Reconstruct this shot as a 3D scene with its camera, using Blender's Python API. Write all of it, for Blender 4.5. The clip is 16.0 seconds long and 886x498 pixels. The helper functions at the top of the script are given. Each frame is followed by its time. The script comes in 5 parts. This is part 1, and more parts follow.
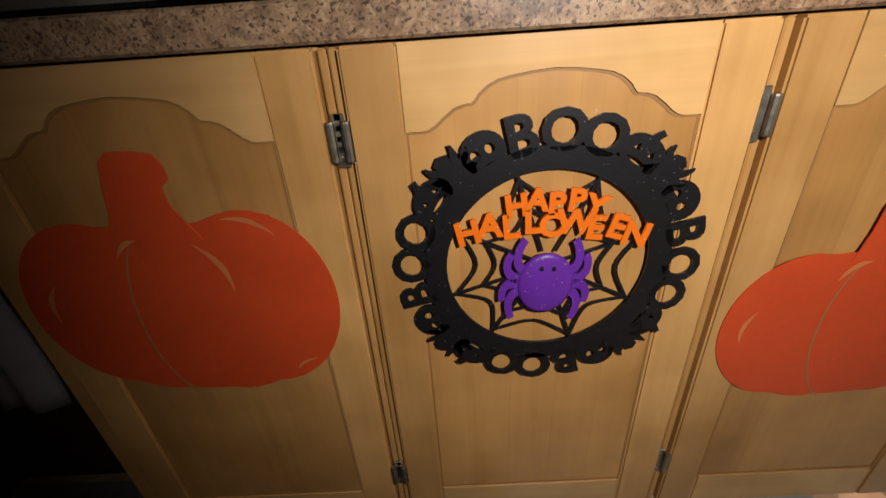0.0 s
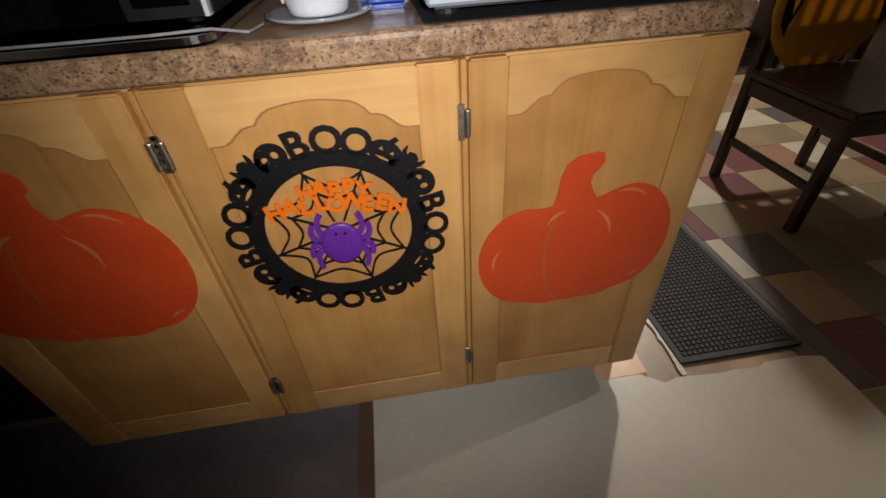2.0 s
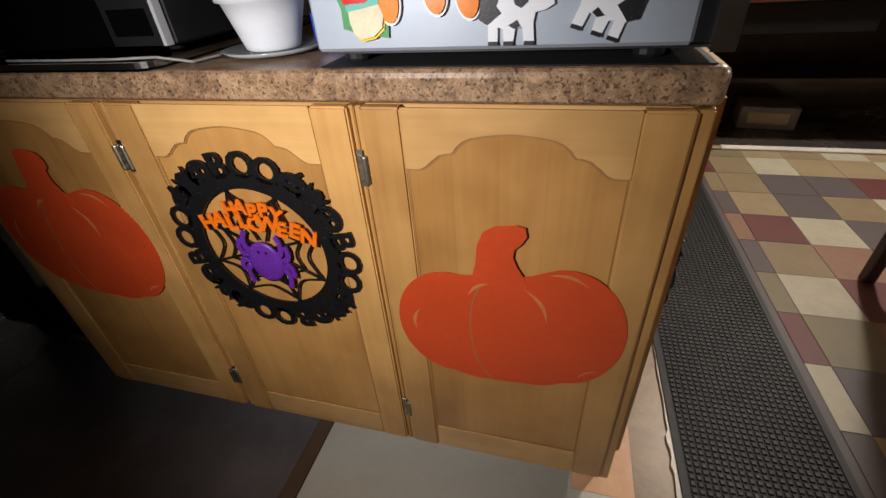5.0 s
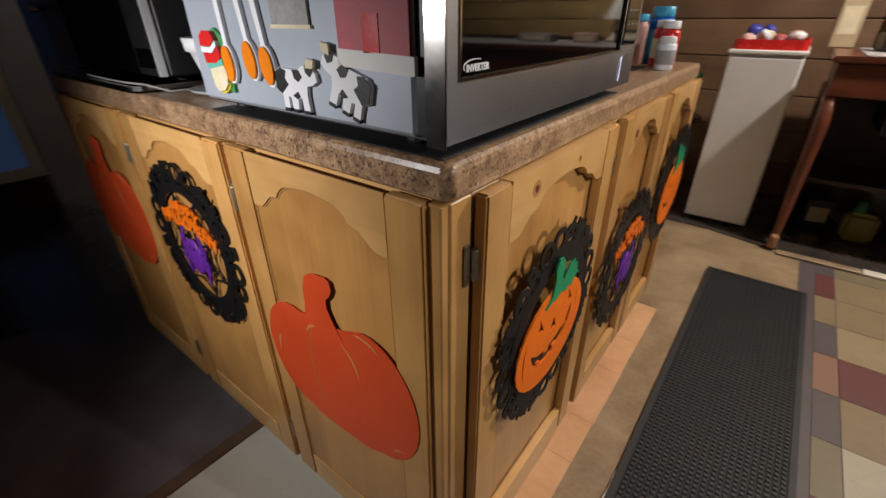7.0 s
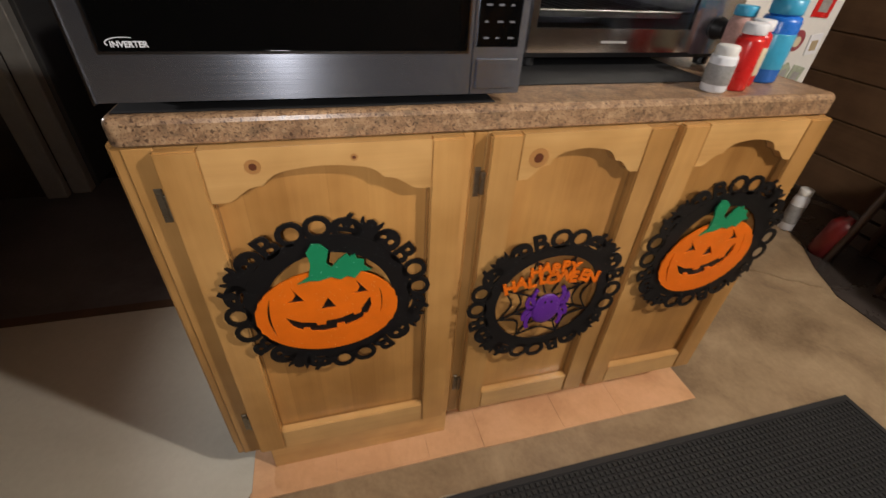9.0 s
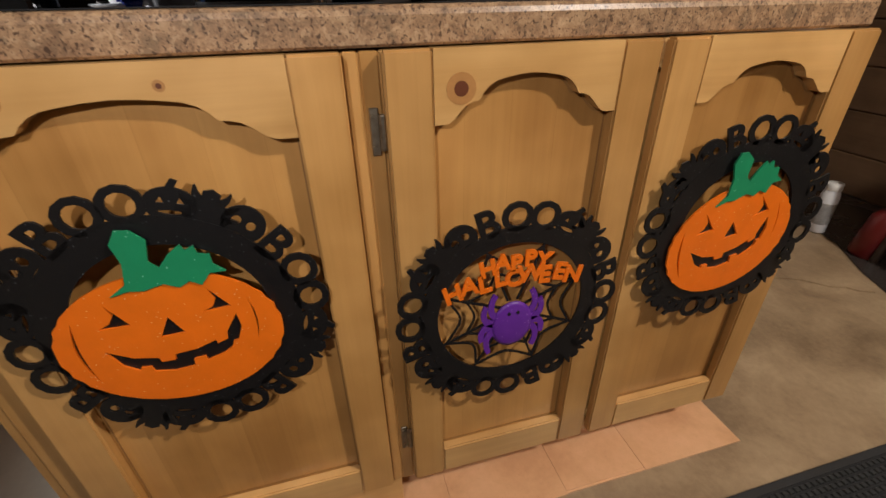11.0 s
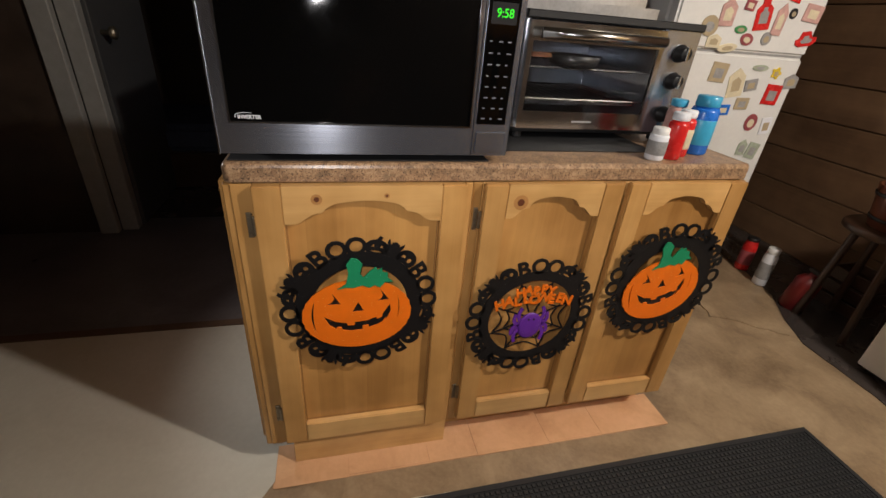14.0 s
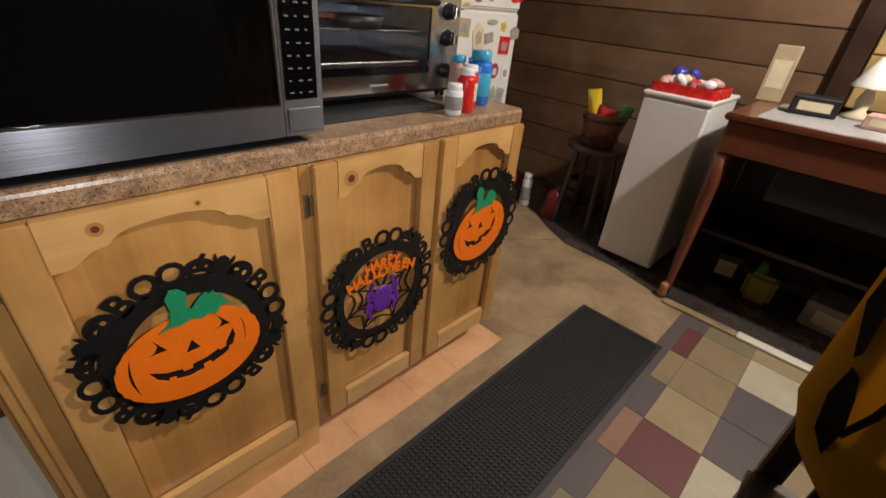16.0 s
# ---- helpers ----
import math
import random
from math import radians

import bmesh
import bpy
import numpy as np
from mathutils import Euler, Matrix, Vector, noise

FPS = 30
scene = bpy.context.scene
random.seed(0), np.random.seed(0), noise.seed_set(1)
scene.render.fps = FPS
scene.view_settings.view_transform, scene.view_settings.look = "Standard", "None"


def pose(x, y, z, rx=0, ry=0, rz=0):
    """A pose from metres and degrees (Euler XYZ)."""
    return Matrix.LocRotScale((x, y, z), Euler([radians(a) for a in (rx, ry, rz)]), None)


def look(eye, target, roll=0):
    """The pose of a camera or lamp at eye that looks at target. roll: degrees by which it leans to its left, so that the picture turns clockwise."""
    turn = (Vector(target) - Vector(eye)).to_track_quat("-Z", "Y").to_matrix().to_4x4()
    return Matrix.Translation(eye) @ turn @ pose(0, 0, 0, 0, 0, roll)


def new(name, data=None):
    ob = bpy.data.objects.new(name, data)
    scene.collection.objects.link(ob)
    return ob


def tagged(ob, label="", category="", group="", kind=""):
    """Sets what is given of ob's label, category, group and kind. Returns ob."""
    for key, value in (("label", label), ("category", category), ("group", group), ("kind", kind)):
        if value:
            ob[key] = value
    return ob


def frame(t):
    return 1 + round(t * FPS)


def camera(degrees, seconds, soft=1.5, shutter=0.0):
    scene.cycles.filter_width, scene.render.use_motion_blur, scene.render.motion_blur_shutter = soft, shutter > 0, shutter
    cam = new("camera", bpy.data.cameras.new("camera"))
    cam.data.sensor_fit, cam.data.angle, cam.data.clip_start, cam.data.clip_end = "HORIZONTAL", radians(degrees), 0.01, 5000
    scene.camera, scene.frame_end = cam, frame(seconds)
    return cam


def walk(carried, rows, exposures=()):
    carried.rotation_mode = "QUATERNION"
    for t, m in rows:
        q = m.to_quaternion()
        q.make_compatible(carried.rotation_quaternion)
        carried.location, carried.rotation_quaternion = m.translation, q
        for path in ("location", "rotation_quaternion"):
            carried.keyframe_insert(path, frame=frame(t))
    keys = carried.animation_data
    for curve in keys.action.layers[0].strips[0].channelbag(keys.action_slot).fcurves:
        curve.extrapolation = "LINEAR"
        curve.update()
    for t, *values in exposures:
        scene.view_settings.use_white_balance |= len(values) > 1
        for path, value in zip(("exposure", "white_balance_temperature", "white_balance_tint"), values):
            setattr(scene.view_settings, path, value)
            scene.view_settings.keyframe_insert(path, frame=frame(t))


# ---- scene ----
cam = camera(91.8, 16.0, soft=1.5, shutter=0.35)
PATH = [
    (0, (-0.743, -0.452, 0.882), (-0.786, 1.294, -0.093), -4.0),
    (0.5, (-0.712, -0.447, 0.881), (-0.806, 1.335, -0.022), -4.9),
    (1, (-0.668, -0.498, 0.900), (-0.653, 1.269, -0.037), -5.4),
    (1.5, (-0.621, -0.596, 1.013), (-0.466, 1.07, -0.083), -3.1),
    (2, (-0.531, -0.614, 1.02), (-0.365, 0.941, -0.227), -3.8),
    (2.5, (-0.458, -0.591, 1.004), (-0.414, 1.05, -0.139), -5.5),
    (3, (-0.404, -0.589, 1.007), (-0.404, 1.12, -0.033), -5.6),
    (3.5, (-0.334, -0.572, 1.004), (-0.345, 1.064, -0.145), -5.1),
    (3.7, (-0.308, -0.563, 1.008), (-0.353, 1.063, -0.156), -3.6),
    (5.8, (-0.042, -0.505, 1.014), (-0.662, 1.044, -0.089), -6.9),
    (6, (-0.004, -0.493, 1.014), (-0.597, 1.081, -0.068), -7.0),
    (6.5, (0.097, -0.399, 1.014), (-0.597, 1.192, 0.02), -1.5),
    (7, (0.246, -0.326, 1.028), (-0.834, 1.059, 0.072), -0.4),
    (7.5, (0.391, -0.237, 1.044), (-0.938, 0.886, 0.058), 0.0),
    (8, (0.448, -0.045, 1.022), (-1.0, 0.95, 0.075), 1.8),
    (8.5, (0.501, 0.1, 1.027), (-1.086, 0.748, -0.002), 2.2),
    (9, (0.621, 0.267, 1.106), (-0.925, 0.74, -0.071), 3.7),
    (9.2, (0.65, 0.292, 1.113), (-0.891, 0.757, -0.074), 0.3),
    (11.3, (0.501, 0.470, 0.887), (-1.180, 0.919, -0.098), -1.1),
    (11.5, (0.506, 0.476, 0.887), (-1.166, 0.937, -0.109), -1.0),
    (12, (0.561, 0.442, 0.945), (-1.083, 0.972, -0.062), 1.0),
    (12.5, (0.752, 0.297, 1.137), (-0.776, 0.924, 0.01), 4.1),
    (13, (0.788, 0.223, 1.138), (-0.752, 0.813, 0.005), 3.7),
    (13.5, (0.823, 0.195, 1.159), (-0.803, 0.779, 0.15), 4.6),
    (14, (0.852, 0.202, 1.171), (-0.843, 0.676, 0.22), 5.0),
    (14.5, (0.85, 0.193, 1.182), (-0.829, 0.741, 0.243), 6.0),
    (15, (0.807, 0.141, 1.178), (-0.675, 1.122, 0.26), 7.8),
    (15.5, (0.796, 0.086, 1.183), (-0.459, 1.346, 0.267), 8.7),
    (16, (0.75, 0.112, 1.165), (-0.408, 1.394, 0.157), 5.8),
]
walk(cam, [(t, look(eye, target, roll)) for t, eye, target, roll in PATH],
     exposures=((0.0, 0.1), (0.8, 0.05), (1.6, -0.1), (3.7, 0.0), (6.0, 0.1), (9.0, 0.0), (16.0, 0.0)))

# ---- light ----
world = bpy.data.worlds.new("night")
scene.world = world
world.use_nodes = True
world.node_tree.nodes["Background"].inputs[0].default_value = (0.35, 0.5, 1.0, 1)
world.node_tree.nodes["Background"].inputs[1].default_value = 0.002


def lamp(name, place, watts, colour, radius):
    data = bpy.data.lights.new(name, "POINT")
    data.energy, data.color, data.shadow_soft_size = watts, colour, radius
    ob = new(name, data)
    ob.location = place
    return ob


lamp("ceiling_bulb", (1.23, 1.89, 2.22), 140, (1.0, 0.925, 0.85), 0.05)


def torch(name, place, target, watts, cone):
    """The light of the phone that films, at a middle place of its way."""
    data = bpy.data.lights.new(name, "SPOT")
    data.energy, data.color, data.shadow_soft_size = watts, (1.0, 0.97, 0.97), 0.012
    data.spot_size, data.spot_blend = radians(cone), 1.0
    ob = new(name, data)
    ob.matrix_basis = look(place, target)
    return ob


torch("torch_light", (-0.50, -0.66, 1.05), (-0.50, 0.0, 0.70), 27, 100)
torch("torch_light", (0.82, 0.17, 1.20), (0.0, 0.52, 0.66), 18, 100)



# ---- materials ----
def material(name, rough=0.5, metal=0.0, spec=0.5):
    m = bpy.data.materials.new(name)
    m.use_nodes = True
    b = m.node_tree.nodes["Principled BSDF"]
    b.inputs["Roughness"].default_value = rough
    b.inputs["Metallic"].default_value = metal
    b.inputs["Specular IOR Level"].default_value = spec
    return m, m.node_tree.nodes, m.node_tree.links, b


def coords(n, l, scale=(1, 1, 1), spread=True):
    """Object coordinates, shifted by a random amount from object to object."""
    tc = n.new("ShaderNodeTexCoord")
    mp = n.new("ShaderNodeMapping")
    mp.inputs["Scale"].default_value = scale
    l.new(tc.outputs["Object"], mp.inputs["Vector"])
    if spread:
        info = n.new("ShaderNodeObjectInfo")
        mul = n.new("ShaderNodeMath")
        mul.operation = "MULTIPLY"
        mul.inputs[1].default_value = 37.0
        l.new(info.outputs["Random"], mul.inputs[0])
        com = n.new("ShaderNodeCombineXYZ")
        for k in range(3):
            l.new(mul.outputs[0], com.inputs[k])
        l.new(com.outputs[0], mp.inputs["Location"])
    return mp.outputs["Vector"]


def noise_tex(n, l, vec, scale, detail=4, rough=0.55, distort=0.0):
    t = n.new("ShaderNodeTexNoise")
    t.inputs["Scale"].default_value = scale
    t.inputs["Detail"].default_value = detail
    t.inputs["Roughness"].default_value = rough
    t.inputs["Distortion"].default_value = distort
    l.new(vec, t.inputs["Vector"])
    return t.outputs["Fac"]


def ramp(n, l, fac, stops):
    r = n.new("ShaderNodeValToRGB")
    els = r.color_ramp.elements
    while len(els) < len(stops):
        els.new(0.5)
    for e, (p, c) in zip(els, stops):
        e.position, e.color = p, (*c, 1)
    l.new(fac, r.inputs["Fac"])
    return r.outputs["Color"]


def mix(n, l, a, b, fac, kind="MIX"):
    x = n.new("ShaderNodeMix")
    x.data_type, x.blend_type = "RGBA", kind
    if isinstance(fac, float):
        x.inputs["Factor"].default_value = fac
    else:
        l.new(fac, x.inputs["Factor"])
    for sock, v in ((x.inputs["A"], a), (x.inputs["B"], b)):
        if isinstance(v, tuple):
            sock.default_value = (*v, 1)
        else:
            l.new(v, sock)
    return x.outputs["Result"]


def bump(n, l, b, height, strength=0.3, dist=0.002):
    k = n.new("ShaderNodeBump")
    k.inputs["Strength"].default_value = strength
    k.inputs["Distance"].default_value = dist
    l.new(height, k.inputs["Height"])
    l.new(k.outputs["Normal"], b.inputs["Normal"])


def rough_map(n, l, b, fac, lo, hi):
    r = n.new("ShaderNodeMapRange")
    r.inputs["To Min"].default_value, r.inputs["To Max"].default_value = lo, hi
    l.new(fac, r.inputs["Value"])
    l.new(r.outputs["Result"], b.inputs["Roughness"])


def wood(name, along, light, mid, dark, rough=0.34, fine=1.0, strips=0.0):
    """Varnished timber whose grain runs along local axis 0, 1 or 2."""
    m, n, l, b = material(name, rough)
    s = [9.0 * fine] * 3
    s[along] = 0.55 * fine
    v = coords(n, l, tuple(s))
    big = noise_tex(n, l, v, 1.6, 3, 0.5, 0.8)
    s2 = [90.0] * 3
    s2[along] = 2.5
    v2 = coords(n, l, tuple(s2))
    fibre = noise_tex(n, l, v2, 1.0, 4, 0.65, 0.4)
    v3 = coords(n, l, (1, 1, 1))
    blotch = noise_tex(n, l, v3, 5.0, 3, 0.6)
    base = ramp(n, l, big, [(0.30, dark), (0.50, mid), (0.72, light)])
    base = mix(n, l, base, ramp(n, l, fibre, [(0.35, tuple(c * 0.72 for c in mid)), (0.65, light)]), 0.30)
    base = mix(n, l, base, ramp(n, l, blotch, [(0.34, tuple(c * 0.62 for c in mid)), (0.62, light)]), 0.46)
    info = n.new("ShaderNodeObjectInfo")
    tone = ramp(n, l, info.outputs["Random"], [(0.0, (0.82, 0.78, 0.72)), (1.0, (1.06, 1.04, 1.0))])
    base = mix(n, l, base, tone, 1.0, "MULTIPLY")
    if strips:
        # glued-up boards of differing tone
        tc = n.new("ShaderNodeTexCoord")
        sep = n.new("ShaderNodeSeparateXYZ")
        l.new(tc.outputs["Object"], sep.inputs[0])
        info2 = n.new("ShaderNodeObjectInfo")
        row = n.new("ShaderNodeMath")
        row.operation = "MULTIPLY_ADD"
        row.inputs[1].default_value = 1.0 / strips
        l.new(sep.outputs[0], row.inputs[0])
        shift = n.new("ShaderNodeMath")
        shift.operation = "MULTIPLY"
        shift.inputs[1].default_value = 19.0
        l.new(info2.outputs["Random"], shift.inputs[0])
        l.new(shift.outputs[0], row.inputs[2])
        whole = n.new("ShaderNodeMath")
        whole.operation = "FLOOR"
        l.new(row.outputs[0], whole.inputs[0])
        rndm = n.new("ShaderNodeTexWhiteNoise")
        rndm.noise_dimensions = "1D"
        l.new(whole.outputs[0], rndm.inputs["W"])
        board = ramp(n, l, rndm.outputs["Value"], [(0.0, (0.94, 0.92, 0.89)), (0.5, (1.0, 0.99, 0.98)), (1.0, (1.04, 1.04, 1.04))])
        base = mix(n, l, base, board, 1.0, "MULTIPLY")
        part_ = n.new("ShaderNodeMath")
        part_.operation = "FRACT"
        l.new(row.outputs[0], part_.inputs[0])
        seam = ramp(n, l, part_.outputs[0], [(0.0, (0.86, 0.82, 0.78)), (0.02, (1, 1, 1))])
        base = mix(n, l, base, seam, 1.0, "MULTIPLY")
    l.new(base, b.inputs["Base Color"])
    rough_map(n, l, b, blotch, rough - 0.08, rough + 0.16)
    bump(n, l, b, fibre, 0.10, 0.0008)
    b.inputs["Coat Weight"].default_value = 0.35
    b.inputs["Coat Roughness"].default_value = 0.13
    return m


PINE = ((0.65, 0.372, 0.134), (0.56, 0.290, 0.088), (0.41, 0.192, 0.050))
PINE_LIGHT = ((0.74, 0.458, 0.188), (0.65, 0.364, 0.126), (0.48, 0.238, 0.070))
wood_up = wood("pine_vertical", 1, *PINE)
wood_across = wood("pine_horizontal", 0, *PINE_LIGHT)
wood_panel = wood("pine_panel", 1, (0.60, 0.328, 0.106), (0.51, 0.252, 0.074), (0.37, 0.168, 0.046), 0.34, 1.0, 0.062)
wood_frame = wood("pine_frame", 2, *PINE_LIGHT)
wood_dark = wood("dark_and_shaded_timber", 2, (0.055, 0.026, 0.014), (0.035, 0.016, 0.009), (0.018, 0.009, 0.006), 0.38)
wood_chair = wood("near_black_timber", 2, (0.028, 0.013, 0.008), (0.018, 0.008, 0.005), (0.010, 0.005, 0.004), 0.48)
wood_red = wood("cherry_timber", 0, (0.20, 0.062, 0.030), (0.145, 0.040, 0.020), (0.085, 0.024, 0.013), 0.30)


def plain(name, colour, rough=0.5, metal=0.0, vary=0.12, scale=25.0, relief=0.08, spec=0.5):
    """A single-coloured surface with mottling and slight relief."""
    m, n, l, b = material(name, rough, metal, spec)
    v = coords(n, l)
    f = noise_tex(n, l, v, scale, 4, 0.6)
    g = noise_tex(n, l, v, scale * 9, 2, 0.5)
    lo, hi = tuple(c * (1 - vary) for c in colour), tuple(min(1, c * (1 + vary)) for c in colour)
    l.new(mix(n, l, ramp(n, l, f, [(0.3, lo), (0.7, hi)]), ramp(n, l, g, [(0.3, lo), (0.7, hi)]), 0.35), b.inputs["Base Color"])
    rough_map(n, l, b, f, max(0.02, rough - 0.07), min(1, rough + 0.1))
    if relief:
        bump(n, l, b, g, relief, 0.0008)
    return m


knot_mat = plain("wood_knot", (0.12, 0.035, 0.014), 0.4)
knot_ring = plain("wood_knot_ring", (0.40, 0.19, 0.060), 0.4)
groove_mat = plain("stained_edge", (0.30, 0.145, 0.045), 0.5)
steel_hinge = plain("nickel", (0.40, 0.35, 0.27), 0.42, 1.0, 0.25, 120)
black_plastic = plain("black_plastic", (0.012, 0.012, 0.013), 0.35)
black_soft = plain("black_enamel", (0.012, 0.012, 0.013), 0.48)
grey_paint = plain("grey_painted_steel", (0.36, 0.40, 0.46), 0.42, 0.15, 0.05, 8)
white_plastic = plain("white_plastic", (0.78, 0.79, 0.82), 0.35, 0, 0.04)
white_enamel = plain("white_enamel", (0.74, 0.73, 0.70), 0.40, 0, 0.05, 6)
red_plastic = plain("red_plastic", (0.62, 0.022, 0.020), 0.25)
blue_plastic = plain("blue_plastic", (0.020, 0.16, 0.62), 0.25)
cyan_plastic = plain("cyan_plastic", (0.05, 0.36, 0.58), 0.3)
yellow_plastic = plain("yellow_wrap", (0.72, 0.52, 0.03), 0.3)
green_paper = plain("green_paper", (0.36, 0.40, 0.30), 0.7, 0, 0.3, 60)
green_plastic = plain("green_plastic", (0.05, 0.25, 0.08), 0.4)
tan_card = plain("tan_card", (0.42, 0.33, 0.20), 0.7)
key_print = plain("grey_key_print", (0.13, 0.13, 0.14), 0.5)
grey_card = plain("grey_card", (0.30, 0.29, 0.28), 0.6, 0, 0.3)
pink_card = plain("pink_card", (0.55, 0.32, 0.28), 0.6, 0, 0.3)
maroon_card = plain("maroon_card", (0.30, 0.06, 0.07), 0.5, 0, 0.3)
cream_card = plain("cream_card", (0.66, 0.58, 0.40), 0.6, 0, 0.15)
orange_plastic = plain("orange_enamel", (0.80, 0.22, 0.012), 0.22)
vinyl_red = plain("red_orange_vinyl", (0.56, 0.062, 0.014), 0.42, 0, 0.10, 9, 0.05)
vinyl_mark = plain("vinyl_highlight", (0.55, 0.17, 0.050), 0.45, 0, 0.1)
soot = plain("dark_void", (0.010, 0.008, 0.007), 0.8)
curtain_mat = plain("grey_curtain", (0.34, 0.34, 0.33), 0.9, 0, 0.15, 14, 0.2)
yellow_cloth = plain("mustard_felt", (0.62, 0.37, 0.030), 0.9, 0, 0.12, 60, 0.3)
n_, l_ = yellow_cloth.node_tree.nodes, yellow_cloth.node_tree.links
thin = n_.new("ShaderNodeBsdfTranslucent")
thin.inputs["Color"].default_value = (0.72, 0.44, 0.05, 1)
blend = n_.new("ShaderNodeMixShader")
blend.inputs[0].default_value = 0.42
l_.new(n_["Principled BSDF"].outputs[0], blend.inputs[1])
l_.new(thin.outputs[0], blend.inputs[2])
l_.new(blend.outputs[0], n_["Material Output"].inputs["Surface"])
cloth_white = plain("white_cloth", (0.62, 0.60, 0.60), 0.85, 0, 0.12, 30, 0.3)


def glitter(name, colour, sparkle):
    """Foam sheet with fine glitter flakes."""
    m, n, l, b = material(name, 0.38)
    v = coords(n, l)
    f = noise_tex(n, l, v, 18, 4, 0.6)
    vo = n.new("ShaderNodeTexVoronoi")
    vo.inputs["Scale"].default_value = 260
    l.new(v, vo.inputs["Vector"])
    lo = tuple(c * 0.86 for c in colour)
    base = ramp(n, l, f, [(0.3, lo), (0.7, colour)])
    flake = ramp(n, l, vo.outputs["Distance"], [(0.10, (1, 1, 1)), (0.2, (0, 0, 0))])
    pick = n.new("ShaderNodeSeparateColor")
    l.new(vo.outputs["Color"], pick.inputs[0])
    few = n.new("ShaderNodeMath")
    few.operation = "GREATER_THAN"
    few.inputs[1].default_value = 0.86
    l.new(pick.outputs[0], few.inputs[0])
    both = n.new("ShaderNodeMath")
    both.operation = "MULTIPLY"
    l.new(flake, both.inputs[0])
    l.new(few.outputs[0], both.inputs[1])
    l.new(mix(n, l, base, sparkle, both.outputs[0]), b.inputs["Base Color"])
    rough_map(n, l, b, both.outputs[0], 0.42, 0.12)
    bump(n, l, b, vo.outputs["Distance"], 0.12, 0.0006)
    return m


felt_black = glitter("black_glitter_felt", (0.0065, 0.006, 0.0065), (0.16, 0.16, 0.17))
foam_orange = glitter("orange_glitter_foam", (0.86, 0.17, 0.006), (1.0, 0.66, 0.36))
foam_green = glitter("green_glitter_foam", (0.012, 0.25, 0.105), (0.5, 0.85, 0.68))
foam_purple = glitter("purple_glitter_foam", (0.125, 0.022, 0.30), (0.65, 0.5, 0.9))


def brushed(name, colour, along, rough=0.28, across=1):
    m, n, l, b = material(name, rough, 0.93)
    s = [700.0] * 3
    s[along] = 4.0
    f = noise_tex(n, l, coords(n, l, tuple(s)), 1.0, 3, 0.6)
    g = noise_tex(n, l, coords(n, l), 6.0, 3)
    l.new(mix(n, l, ramp(n, l, f, [(0.3, tuple(c * 0.85 for c in colour)), (0.7, colour)]), tuple(c * 0.8 for c in colour), g), b.inputs["Base Color"])
    rough_map(n, l, b, f, rough - 0.05, rough + 0.10)
    bump(n, l, b, f, 0.05, 0.0003)
    b.inputs["Anisotropic"].default_value = 0.85
    axis = n.new("ShaderNodeCombineXYZ")
    axis.inputs[0 if across == 0 else 1].default_value = 1.0
    turn = n.new("ShaderNodeVectorTransform")
    turn.vector_type, turn.convert_from, turn.convert_to = "VECTOR", "OBJECT", "WORLD"
    l.new(axis.outputs[0], turn.inputs[0])
    l.new(turn.outputs[0], b.inputs["Tangent"])
    return m


steel = brushed("brushed_steel", (0.50, 0.53, 0.61), 0, 0.21)
chrome = plain("polished_steel", (0.55, 0.54, 0.52), 0.16, 1.0, 0.08, 15, 0.0)
oven_steel = plain("oven_liner", (0.22, 0.235, 0.27), 0.30, 0.9, 0.25, 9, 0.05)
tin = plain("baking_tin", (0.50, 0.50, 0.50), 0.34, 0.85, 0.2, 12, 0.1)

black_glass, n_, l_, b_ = material("black_glass", 0.04)
b_.inputs["Base Color"].default_value = (0.002, 0.002, 0.002, 1)
b_.inputs["Specular IOR Level"].default_value = 0.35
l_.new(ramp(n_, l_, noise_tex(n_, l_, coords(n_, l_), 9, 4), [(0.4, (0.03,) * 3), (0.75, (0.09,) * 3)]), b_.inputs["Roughness"])

clear_glass, n_, l_, b_ = material("clear_glass", 0.03)
b_.inputs["Base Color"].default_value = (0.95, 0.97, 0.97, 1)
b_.inputs["Transmission Weight"].default_value = 1.0
b_.inputs["IOR"].default_value = 1.45

led, n_, l_, b_ = material("green_digits", 0.5)
b_.inputs["Base Color"].default_value = (0.0, 0.1, 0.0, 1)
b_.inputs["Emission Color"].default_value = (0.05, 1.0, 0.03, 1)
b_.inputs["Emission Strength"].default_value = 0.9


